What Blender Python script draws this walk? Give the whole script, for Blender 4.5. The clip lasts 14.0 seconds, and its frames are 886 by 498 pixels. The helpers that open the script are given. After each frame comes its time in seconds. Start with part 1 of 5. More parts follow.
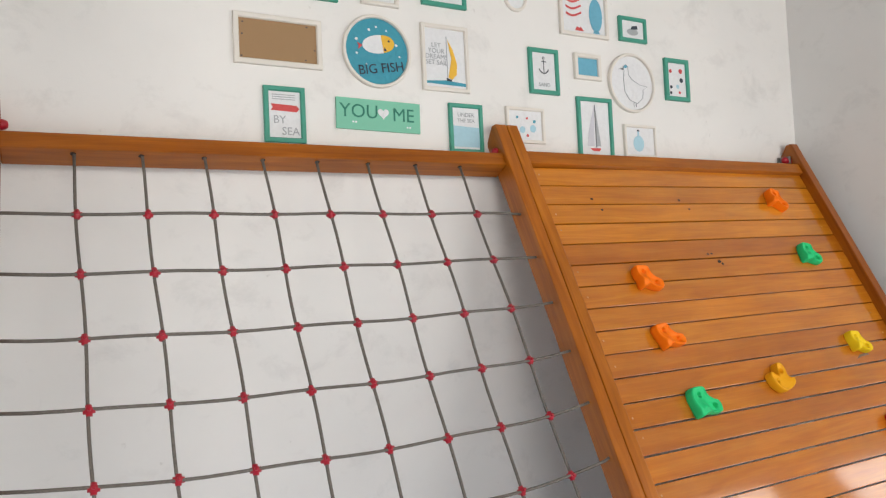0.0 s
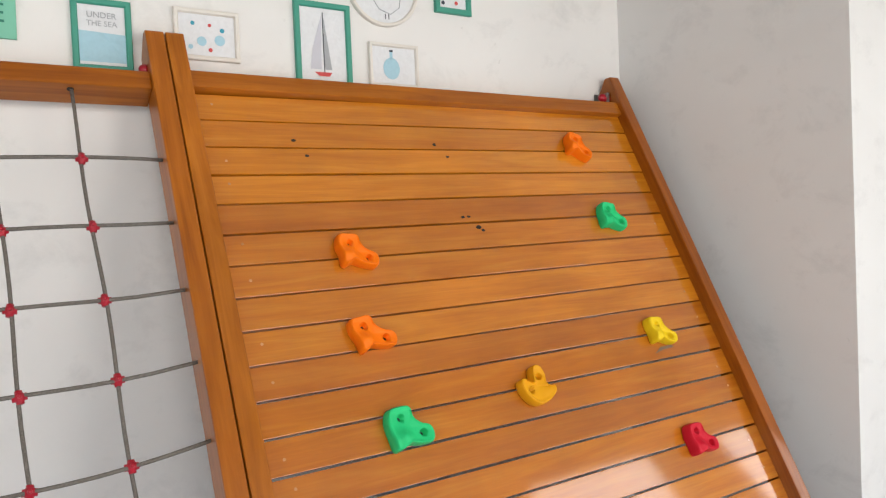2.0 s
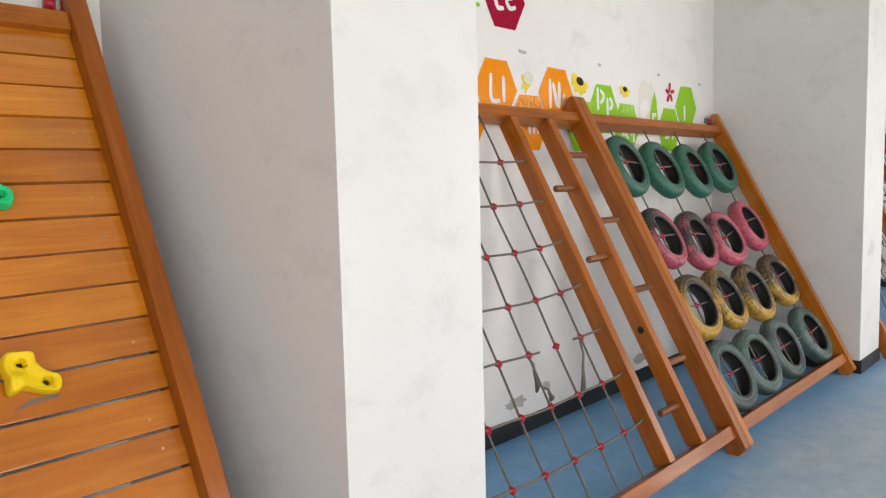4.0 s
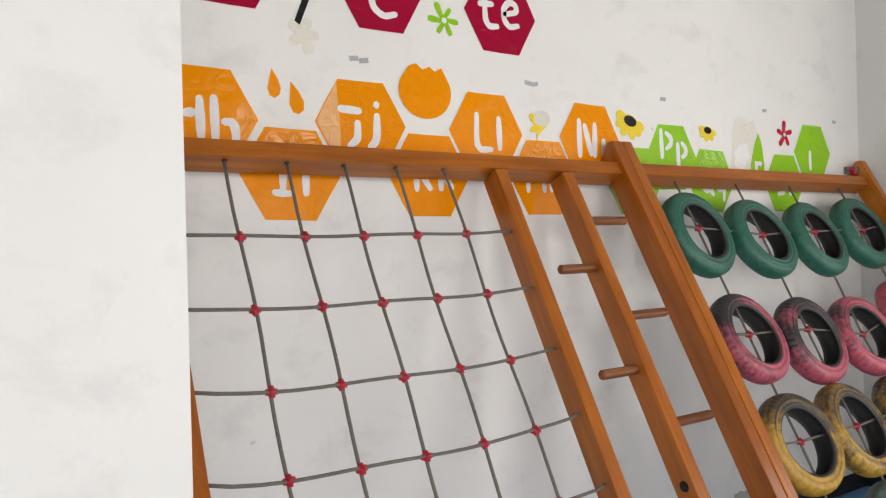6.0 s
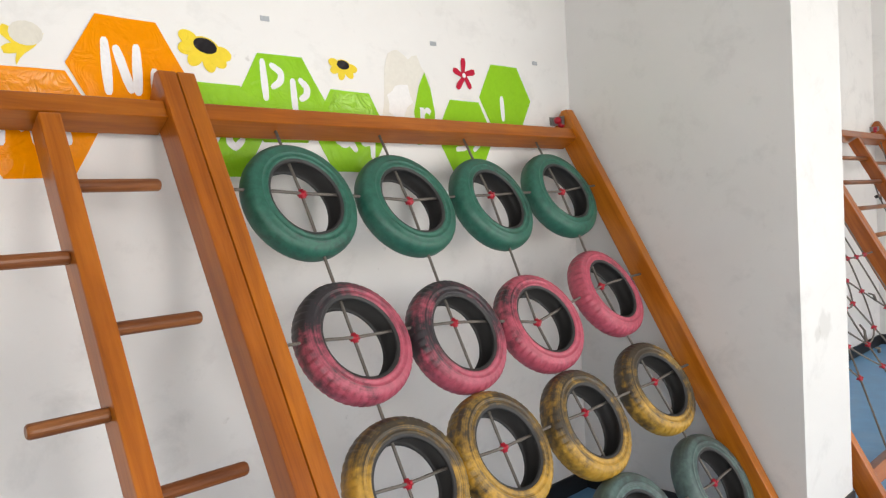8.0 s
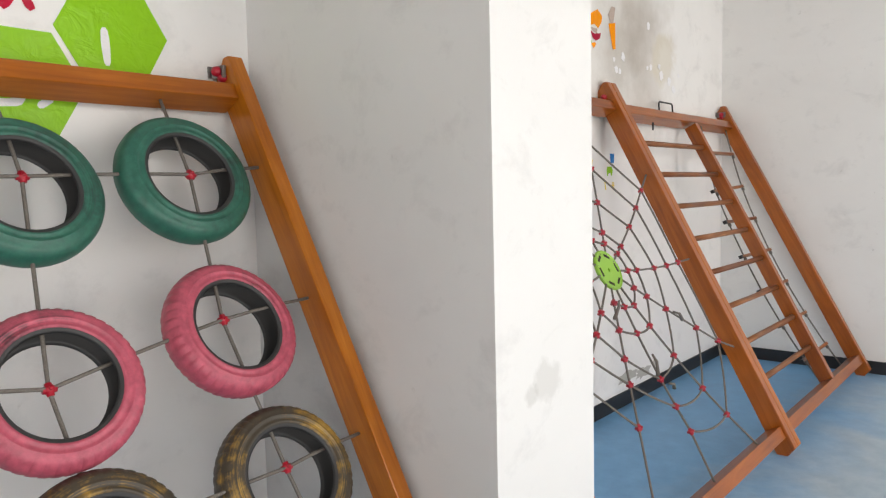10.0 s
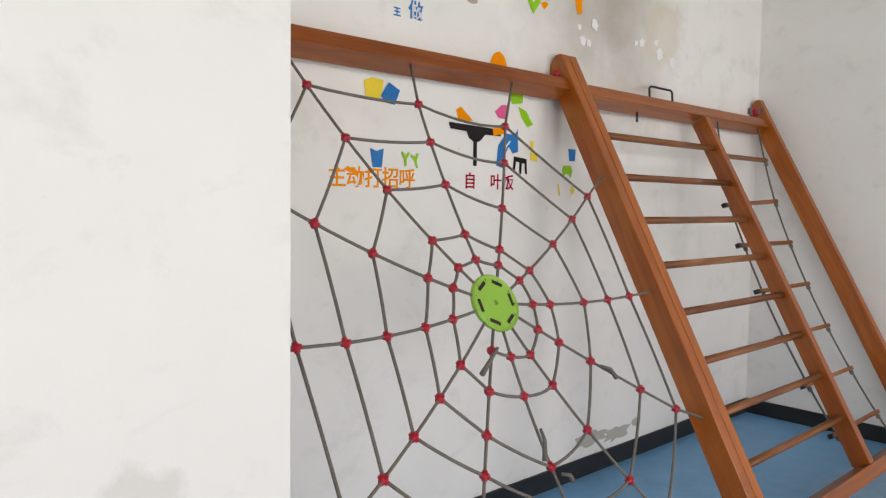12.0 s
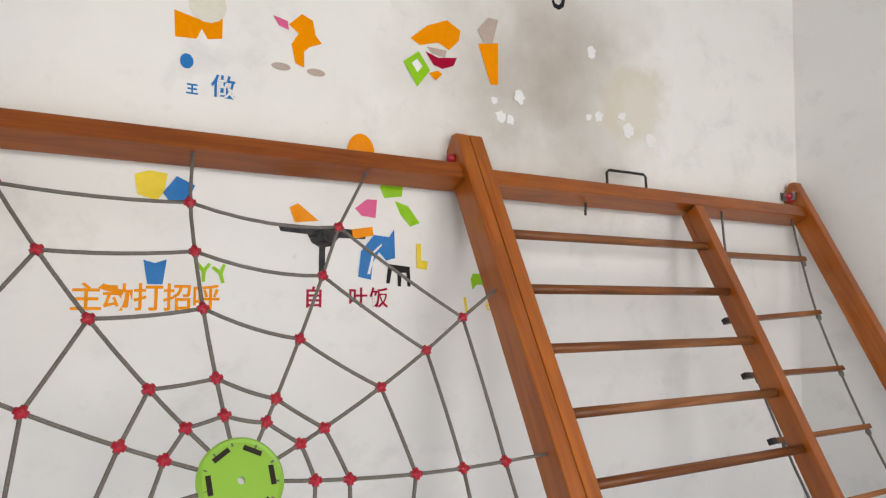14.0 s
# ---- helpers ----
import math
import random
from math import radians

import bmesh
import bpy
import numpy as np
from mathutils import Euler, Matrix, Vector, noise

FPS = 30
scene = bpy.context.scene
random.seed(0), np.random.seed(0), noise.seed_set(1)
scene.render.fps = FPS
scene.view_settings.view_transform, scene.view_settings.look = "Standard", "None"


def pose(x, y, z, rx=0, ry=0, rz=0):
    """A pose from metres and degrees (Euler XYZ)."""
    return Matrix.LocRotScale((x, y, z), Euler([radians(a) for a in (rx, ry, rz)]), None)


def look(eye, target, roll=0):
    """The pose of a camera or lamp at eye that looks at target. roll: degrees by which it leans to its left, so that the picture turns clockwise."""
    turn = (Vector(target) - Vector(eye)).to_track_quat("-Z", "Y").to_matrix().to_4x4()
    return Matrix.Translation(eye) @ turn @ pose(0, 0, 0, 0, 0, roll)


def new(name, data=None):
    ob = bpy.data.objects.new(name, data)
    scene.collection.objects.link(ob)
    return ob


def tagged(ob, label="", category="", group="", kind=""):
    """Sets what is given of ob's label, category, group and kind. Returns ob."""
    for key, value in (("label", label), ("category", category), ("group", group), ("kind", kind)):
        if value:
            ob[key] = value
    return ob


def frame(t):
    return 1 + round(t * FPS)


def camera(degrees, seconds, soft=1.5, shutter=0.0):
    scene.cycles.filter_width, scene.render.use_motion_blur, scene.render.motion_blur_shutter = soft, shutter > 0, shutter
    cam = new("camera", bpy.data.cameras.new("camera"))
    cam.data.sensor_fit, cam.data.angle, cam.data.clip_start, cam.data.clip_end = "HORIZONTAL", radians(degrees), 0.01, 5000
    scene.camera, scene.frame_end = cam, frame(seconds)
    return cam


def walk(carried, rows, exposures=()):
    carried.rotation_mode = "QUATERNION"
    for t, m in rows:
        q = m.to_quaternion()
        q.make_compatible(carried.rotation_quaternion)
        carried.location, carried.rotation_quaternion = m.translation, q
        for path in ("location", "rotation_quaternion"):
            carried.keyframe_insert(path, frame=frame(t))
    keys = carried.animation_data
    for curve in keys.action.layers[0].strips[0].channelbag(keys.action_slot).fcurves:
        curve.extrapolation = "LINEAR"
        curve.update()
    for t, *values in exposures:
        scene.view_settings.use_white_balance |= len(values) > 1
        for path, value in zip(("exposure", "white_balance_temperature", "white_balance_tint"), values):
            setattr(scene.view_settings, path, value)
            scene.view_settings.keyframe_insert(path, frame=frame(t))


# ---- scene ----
cam = camera(62.55, 14.0, 1.25)
# seconds, place, yaw, pitch, roll
ROWS = [
    (0.0, -0.823, -0.062, 1.479, -28.05, 2.32, -2.76),
    (0.5, -0.519, 0.024, 1.521, -26.41, 2.70, -2.93),
    (1.0, -0.219, 0.149, 1.543, -26.68, 1.83, -2.98),
    (1.5, 0.134, 0.220, 1.520, -29.19, -0.11, -2.82),
    (2.0, 0.480, 0.257, 1.504, -32.29, -1.73, -2.47),
    (2.5, 0.877, 0.281, 1.484, -35.98, -3.42, -2.42),
    (3.0, 1.291, 0.300, 1.489, -41.11, -4.45, -2.02),
    (3.5, 1.703, 0.280, 1.495, -45.66, -5.01, -1.63),
    (3.7, 1.865, 0.282, 1.495, -46.94, -5.34, -1.40),
    (5.8, 3.381, 0.450, 1.552, -34.76, -0.99, -1.43),
    (6.0, 3.510, 0.470, 1.549, -32.84, -0.24, -1.45),
    (6.5, 3.854, 0.479, 1.544, -28.06, 1.03, -1.74),
    (7.0, 4.216, 0.511, 1.525, -30.09, -0.22, -2.86),
    (7.5, 4.590, 0.553, 1.530, -36.86, -1.30, -3.57),
    (8.0, 4.962, 0.547, 1.503, -43.51, -2.68, -3.24),
    (8.5, 5.319, 0.522, 1.513, -46.60, -3.85, -2.73),
    (9.0, 5.731, 0.548, 1.522, -48.39, -4.56, -2.74),
    (9.2, 5.886, 0.560, 1.530, -48.99, -4.76, -2.46),
    (11.3, 7.424, 0.458, 1.470, -49.33, -4.50, -0.04),
    (11.5, 7.574, 0.447, 1.465, -47.76, -4.45, 0.27),
    (12.0, 7.905, 0.471, 1.448, -42.29, -3.72, 0.83),
    (12.5, 8.224, 0.452, 1.475, -37.87, -2.19, 1.30),
    (13.0, 8.549, 0.371, 1.494, -31.82, -0.51, 1.79),
    (13.5, 8.867, 0.366, 1.526, -28.92, 2.49, 1.54),
    (14.0, 9.232, 0.430, 1.547, -31.45, 3.72, 0.40),
]
walk(cam, [(t, pose(x, y, z, 90 + pitch, 0, yaw) @ pose(0, 0, 0, 0, 0, roll)) for t, x, y, z, yaw, pitch, roll in ROWS],
     [(0.0, -0.30), (1.0, -0.27), (2.5, -0.19), (3.5, -0.22), (5.8, -0.34), (6.5, -0.28), (7.5, -0.10), (8.5, 0.03), (9.2, 0.04), (11.5, -0.45), (12.0, -0.38), (13.0, -0.28), (13.5, -0.22), (14.0, -0.22)])

# ---- light ----
world = bpy.data.worlds.new("sky_world")
scene.world = world
world.use_nodes = True
_nt = world.node_tree
_bg = _nt.nodes["Background"]
_sky = _nt.nodes.new("ShaderNodeTexSky")
_sky.sky_type, _sky.sun_disc = "NISHITA", False
_sky.sun_elevation, _sky.sun_rotation = radians(50), radians(160)
_nt.links.new(_sky.outputs[0], _bg.inputs[0])
_bg.inputs[1].default_value = 0.12

WINDOWS = [(-4.1, -2.2), (-1.0, 0.9), (2.1, 4.0), (5.2, 7.1), (8.3, 10.2), (11.0, 12.7)]
WIN_Z0, WIN_Z1, SOUTH = 0.08, 3.1, -2.2
WINDOW_POWER = 110.0


def window_light(x0, x1):
    lamp = bpy.data.lights.new("window_daylight", "AREA")
    lamp.shape, lamp.size, lamp.size_y = "RECTANGLE", x1 - x0 - 0.1, WIN_Z1 - WIN_Z0 - 0.1
    lamp.energy, lamp.color = WINDOW_POWER * (x1 - x0) / 2.4, (1.0, 0.942, 0.888)
    ob = new("window_daylight", lamp)
    ob.matrix_world = look(((x0 + x1) / 2, SOUTH - 0.05, (WIN_Z0 + WIN_Z1) / 2), ((x0 + x1) / 2, 2.0, 1.3))


for _a, _b in WINDOWS:
    window_light(_a, _b)
_sun = bpy.data.lights.new("sun", "SUN")
_sun.energy, _sun.angle, _sun.color = 5.0, radians(0.6), (1.0, 0.96, 0.9)
new("sun", _sun).matrix_world = pose(0, 0, 10, 40, 0, 20)


# ---- materials ----
def nodes(name):
    m = bpy.data.materials.new(name)
    m.use_nodes = True
    t = m.node_tree
    return m, t, t.nodes["Principled BSDF"]


def node(t, kind, **props):
    n = t.nodes.new(kind)
    for key, value in props.items():
        if key == "blend_type":
            n.blend_type = value
        elif key == "data_type":
            n.data_type = value
    return n


def coords(t, scale=(1, 1, 1), jitter=0.0):
    c = t.nodes.new("ShaderNodeTexCoord")
    mp = t.nodes.new("ShaderNodeMapping")
    mp.inputs["Scale"].default_value = scale
    t.links.new(c.outputs["Object"], mp.inputs["Vector"])
    if jitter:
        oi = t.nodes.new("ShaderNodeObjectInfo")
        mul = t.nodes.new("ShaderNodeVectorMath")
        mul.operation = "SCALE"
        mul.inputs[0].default_value = (7.3, 11.7, 5.1)
        t.links.new(oi.outputs["Random"], mul.inputs["Scale"])
        t.links.new(mul.outputs[0], mp.inputs["Location"])
    return mp.outputs[0]


def noise_tex(t, vec, scale, detail=4, rough=0.55, distort=0.0):
    n = t.nodes.new("ShaderNodeTexNoise")
    n.inputs["Scale"].default_value, n.inputs["Detail"].default_value = scale, detail
    n.inputs["Roughness"].default_value, n.inputs["Distortion"].default_value = rough, distort
    t.links.new(vec, n.inputs["Vector"])
    return n.outputs["Fac"]


def ramp(t, fac, stops):
    r = t.nodes.new("ShaderNodeValToRGB")
    e = r.color_ramp.elements
    while len(e) < len(stops):
        e.new(0.5)
    for el, (pos, col) in zip(e, stops):
        el.position = pos
        el.color = (*col, 1) if len(col) == 3 else col
    t.links.new(fac, r.inputs[0])
    return r.outputs[0]


def mix(t, fac, a, b, mode="MIX"):
    m = t.nodes.new("ShaderNodeMix")
    m.data_type, m.blend_type = "RGBA", mode
    for sock, val in ((m.inputs[0], fac), (m.inputs[6], a), (m.inputs[7], b)):
        if isinstance(val, (int, float)):
            sock.default_value = val
        elif isinstance(val, tuple):
            sock.default_value = (*val, 1)
        else:
            t.links.new(val, sock)
    return m.outputs[2]


def bump(t, bsdf, height, strength=0.2, distance=0.002):
    b = t.nodes.new("ShaderNodeBump")
    b.inputs["Strength"].default_value, b.inputs["Distance"].default_value = strength, distance
    t.links.new(height, b.inputs["Height"])
    t.links.new(b.outputs[0], bsdf.inputs["Normal"])


def wood(name, axis, dark, mid, light, gloss=0.32, coat=0.14, coat_rough=0.13):
    """Varnished wood with its grain along the given axis of the thing."""
    m, t, b = nodes(name)
    sc = [9.0, 9.0, 9.0]
    sc[axis] = 0.7
    v = coords(t, tuple(sc), 1)
    grain = noise_tex(t, v, 2.6, 7, 0.6, 0.9)
    sc2 = [150.0, 150.0, 150.0]
    sc2[axis] = 5.0
    fine = noise_tex(t, coords(t, tuple(sc2), 1), 1.0, 3, 0.6)
    blot = noise_tex(t, coords(t, (2.2, 2.2, 2.2), 1), 1.0, 3)
    col = ramp(t, grain, [(0.28, dark), (0.5, mid), (0.72, light)])
    col = mix(t, 0.14, col, ramp(t, fine, [(0.3, tuple(0.6 * c for c in mid)), (0.7, tuple(min(1, 1.25 * c) for c in light))]), "MIX")
    oi = t.nodes.new("ShaderNodeObjectInfo")
    tone = ramp(t, oi.outputs["Random"], [(0.0, (0.84, 0.75, 0.66)), (0.45, (1.0, 0.96, 0.9)), (1.0, (1.14, 1.19, 1.22))])
    col = mix(t, 1.0, col, tone, "MULTIPLY")
    col = mix(t, 1.0, col, ramp(t, blot, [(0.3, (0.82, 0.8, 0.78)), (0.7, (1.1, 1.1, 1.1))]), "MULTIPLY")
    t.links.new(col, b.inputs["Base Color"])
    b.inputs["Roughness"].default_value = gloss
    t.links.new(ramp(t, blot, [(0.2, (gloss * 0.8,) * 3), (0.8, (gloss * 1.35,) * 3)]), b.inputs["Roughness"])
    b.inputs["Specular IOR Level"].default_value = 0.2
    b.inputs["Coat Weight"].default_value, b.inputs["Coat Roughness"].default_value = coat, coat_rough
    b.inputs["Coat IOR"].default_value = 1.68
    bump(t, b, fine, 0.10, 0.001)
    return m


wood_plank = wood("varnished_plank_wood", 0, (0.44, 0.124, 0.003), (0.54, 0.174, 0.005), (0.62, 0.238, 0.016), 0.42, 1.0, 0.07)
wood_beam = wood("varnished_beam_wood", 0, (0.21, 0.050, 0.002), (0.32, 0.088, 0.004), (0.42, 0.132, 0.009), 0.36, 0.35)
wood_post = wood("varnished_post_wood", 1, (0.25, 0.064, 0.003), (0.375, 0.108, 0.005), (0.48, 0.156, 0.012), 0.36, 0.35)
red_beam = wood("reddish_beam_wood", 0, (0.18, 0.038, 0.003), (0.28, 0.070, 0.005), (0.37, 0.105, 0.010), 0.34, 0.45)
red_post = wood("reddish_post_wood", 1, (0.21, 0.048, 0.004), (0.325, 0.084, 0.006), (0.42, 0.124, 0.013), 0.34, 0.45)
wood_plug = wood("pale_plug_wood", 0, (0.50, 0.26, 0.10), (0.58, 0.32, 0.14), (0.62, 0.36, 0.18), 0.5, 0.2)
wood_rung = wood("worn_rung_wood", 0, (0.09, 0.028, 0.010), (0.19, 0.066, 0.020), (0.32, 0.13, 0.045), 0.34, 0.15)


def plaster(name, stains=(), base=(0.82, 0.805, 0.785)):
    """White wall paint with grey smears; stains: (x, z, radius, strength, colour)."""
    m, t, b = nodes(name)
    v = coords(t)
    big = noise_tex(t, coords(t, (0.9, 0.9, 1.3)), 1.1, 5, 0.6, 0.4)
    smear = noise_tex(t, coords(t, (2.2, 2.2, 2.8)), 1.9, 6, 0.68, 0.3)
    spots = noise_tex(t, v, 17.0, 3, 0.5)
    fine = noise_tex(t, v, 160.0, 3, 0.6)
    col = mix(t, ramp(t, big, [(0.35, (0, 0, 0)), (0.75, (1, 1, 1))]), base, tuple(0.93 * c for c in base))
    col = mix(t, ramp(t, smear, [(0.54, (0, 0, 0)), (0.78, (0.75, 0.75, 0.75))]), col, tuple(0.77 * c for c in base))
    col = mix(t, ramp(t, spots, [(0.74, (0, 0, 0)), (0.82, (0.5, 0.5, 0.5))]), col, (0.42, 0.40, 0.37))
    for x, z, r, strength, tint, *hard in stains:
        sep = t.nodes.new("ShaderNodeMapping")
        sep.inputs["Location"].default_value = (-x / r, 0, -z / r)
        sep.inputs["Scale"].default_value = (1 / r, 0, 1 / r)
        c = t.nodes.new("ShaderNodeTexCoord")
        t.links.new(c.outputs["Object"], sep.inputs["Vector"])
        ln = t.nodes.new("ShaderNodeVectorMath")
        ln.operation = "LENGTH"
        t.links.new(sep.outputs[0], ln.inputs[0])
        ad = t.nodes.new("ShaderNodeMath")
        ad.operation = "MULTIPLY_ADD"
        ad.inputs[1].default_value = 1.5 if hard else 1.6
        wob = noise_tex(t, v, 4.5 / max(r, 0.12) * 0.35, 5, 0.6)
        t.links.new(wob, ad.inputs[0])
        t.links.new(ln.outputs["Value"], ad.inputs[2])
        fac = ramp(t, ad.outputs[0], [(0.75, (strength,) * 3), (1.0, (0, 0, 0))]) if r < 0.2 else None
        if fac is None or hard:
            sub = t.nodes.new("ShaderNodeMath")
            sub.operation = "MULTIPLY"
            sub.inputs[1].default_value = 0.5
            t.links.new(ad.outputs[0], sub.inputs[0])
            fac = ramp(t, sub.outputs[0], [(0.62 if hard else 0.42, (strength,) * 3), (0.80 if hard else 0.95, (0, 0, 0))])
        col = mix(t, fac, col, tint)
    t.links.new(col, b.inputs["Base Color"])
    b.inputs["Roughness"].default_value = 0.62
    bump(t, b, mix(t, 0.4, fine, big), 0.12, 0.004)
    return m


wall_white = plaster("white_wall_paint")
wall_stained = plaster("stained_wall_paint", [(11.16, 2.42, 0.72, 0.66, (0.30, 0.25, 0.19)), (11.28, 2.60, 0.30, 0.4, (0.27, 0.22, 0.17)), (11.68, 2.43, 0.27, 0.8, (0.62, 0.57, 0.47), 1), (11.69, 2.42, 0.18, 0.7, (0.69, 0.66, 0.59), 1), (9.35, 1.75, 0.55, 0.16, (0.62, 0.55, 0.38)), (10.3, 2.1, 0.5, 0.15, (0.5, 0.46, 0.38))])
# scuffed white, base darkened to offset strong window light on the pier fronts
pier_white = plaster("pier_wall_paint", [(8.347, 0.925, 0.10, 0.36, (0.42, 0.41, 0.38), 1), (8.25, 0.90, 0.05, 0.4, (0.42, 0.41, 0.38), 1), (3.549, 0.83, 0.10, 0.3, (0.5, 0.48, 0.46))], (0.73, 0.72, 0.705))


def simple(name, colour, rough=0.5, metal=0.0, vary=0.12, scale=30.0, rel=0.06, jitter=0, coat=0.0, spec=0.5):
    m, t, b = nodes(name)
    v = coords(t, (1, 1, 1), jitter)
    n = noise_tex(t, v, scale, 4)
    n2 = noise_tex(t, v, scale * 0.13, 3)
    col = mix(t, n, tuple(max(0, c * (1 - vary)) for c in colour), tuple(min(1, c * (1 + vary)) for c in colour))
    col = mix(t, mix(t, 0.5, n2, n), col, tuple(c * (1 - vary) for c in colour))
    t.links.new(col, b.inputs["Base Color"])
    b.inputs["Roughness"].default_value, b.inputs["Metallic"].default_value = rough, metal
    b.inputs["Coat Weight"].default_value, b.inputs["Specular IOR Level"].default_value = coat, spec
    bump(t, b, n, rel, 0.002)
    return m


def rubber(name, paint, wear, amount, way=(0, 0)):
    """Painted tyre rubber; the paint has worn off to the black rubber in patches."""
    m, t, b = nodes(name)
    big = noise_tex(t, coords(t, (1, 1, 1), 1), 3.6, 6, 0.62, 0.6)
    fine = noise_tex(t, coords(t, (1, 1, 1), 1), 38.0, 4, 0.6)
    # rings of scuffing round the side wall
    c = t.nodes.new("ShaderNodeTexCoord")
    flatten = t.nodes.new("ShaderNodeMapping")
    flatten.inputs["Scale"].default_value = (1, 1, 0)
    t.links.new(c.outputs["Object"], flatten.inputs["Vector"])
    rad = t.nodes.new("ShaderNodeVectorMath")
    rad.operation = "LENGTH"
    t.links.new(flatten.outputs[0], rad.inputs[0])
    comb = t.nodes.new("ShaderNodeCombineXYZ")
    t.links.new(rad.outputs["Value"], comb.inputs[0])
    rings = noise_tex(t, comb.outputs[0], 170.0, 2, 0.6)
    blend = mix(t, 0.22, big, fine)
    blend = mix(t, 0.24, blend, rings)
    # the rim that is stood on has lost more of its paint
    dot = t.nodes.new("ShaderNodeVectorMath")
    dot.operation = "DOT_PRODUCT"
    dot.inputs[1].default_value = (-way[0], -way[1], 0)
    t.links.new(c.outputs["Object"], dot.inputs[0])
    add = t.nodes.new("ShaderNodeMath")
    t.links.new(blend, add.inputs[0])
    t.links.new(dot.outputs["Value"], add.inputs[1])
    blend = add.outputs[0]
    mask = ramp(t, blend, [(amount - 0.07, (1, 1, 1)), (amount + 0.05, (0, 0, 0))])
    dusty = mix(t, ramp(t, fine, [(0.35, (0, 0, 0)), (0.75, (1, 1, 1))]), tuple(0.8 * c for c in paint), tuple(min(1, 1.25 * c + 0.01) for c in paint))
    t.links.new(mix(t, mask, dusty, wear), b.inputs["Base Color"])
    t.links.new(ramp(t, fine, [(0.3, (0.36,) * 3), (0.8, (0.6,) * 3)]), b.inputs["Roughness"])
    bump(t, b, fine, 0.22, 0.002)
    return m


tyre_green = rubber("green_tyre_paint", (0.020, 0.115, 0.078), (0.020, 0.040, 0.034), 0.41, (0.2, -0.2))
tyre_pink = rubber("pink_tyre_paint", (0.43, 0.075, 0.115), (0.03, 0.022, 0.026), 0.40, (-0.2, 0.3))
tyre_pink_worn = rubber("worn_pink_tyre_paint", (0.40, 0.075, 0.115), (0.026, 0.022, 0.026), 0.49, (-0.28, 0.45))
tyre_yellow = rubber("yellow_tyre_paint", (0.44, 0.25, 0.028), (0.05, 0.038, 0.024), 0.515, (0.1, 0.3))
tyre_grey = rubber("faded_green_tyre_paint", (0.075, 0.125, 0.115), (0.045, 0.058, 0.056), 0.50)
tyre_inner = simple("bare_tyre_rubber", (0.035, 0.034, 0.034), 0.6, 0, 0.2)


def rope_material():
    m, t, b = nodes("grey_braided_rope")
    v = coords(t, (1, 1, 1))
    w = noise_tex(t, v, 260.0, 2, 0.5)
    n = noise_tex(t, v, 9.0, 3)
    col = ramp(t, w, [(0.35, (0.075, 0.066, 0.058)), (0.65, (0.21, 0.19, 0.17))])
    col = mix(t, n, col, (0.14, 0.12, 0.10))
    t.links.new(col, b.inputs["Base Color"])
    b.inputs["Roughness"].default_value = 0.8
    bump(t, b, w, 0.5, 0.002)
    return m


rope_grey = rope_material()
red_plastic = simple("red_plastic", (0.44, 0.008, 0.026), 0.34, 0, 0.2, 60)
scuff_grey = simple("grey_scuff", (0.20, 0.13, 0.09), 0.6, 0, 0.3, 60)
steel = simple("weathered_steel", (0.32, 0.31, 0.30), 0.42, 0.9, 0.3, 45)
black_metal = simple("black_painted_metal", (0.022, 0.022, 0.024), 0.42, 0.3, 0.3, 60)
# near-black for flat patches that paint the shade inside holes and slots
hole_shade_black = simple("hole_shade_black", (0.02, 0.013, 0.008), 0.9)
hold_orange = simple("orange_hold_resin", (0.95, 0.19, 0.002), 0.5, 0, 0.06, 55, 0.15, spec=0.22)
hold_green = simple("green_hold_resin", (0.02, 0.58, 0.20), 0.5, 0, 0.06, 55, 0.15, spec=0.22)
hold_yellow = simple("yellow_hold_resin", (0.86, 0.60, 0.010), 0.5, 0, 0.06, 55, 0.15, spec=0.22)
hold_amber = simple("amber_hold_resin", (0.82, 0.37, 0.006), 0.5, 0, 0.06, 55, 0.15, spec=0.22)
hold_red = simple("red_hold_resin", (0.62, 0.010, 0.030), 0.5, 0, 0.06, 55, 0.15, spec=0.22)
disc_green = simple("lime_green_plastic", (0.27, 0.50, 0.05), 0.36, 0, 0.12, 70, 0.1)
black_band = simple("black_skirting_paint", (0.018, 0.019, 0.022), 0.5, 0, 0.4, 25, 0.2)
window_paint = simple("white_window_paint", (0.78, 0.78, 0.76), 0.4)
# the ceiling is never in view; its grey is set to cut bounce light
ceiling_paint = simple("low_bounce_ceiling_grey", (0.40, 0.40, 0.39), 0.8, 0, 0.04, 6)


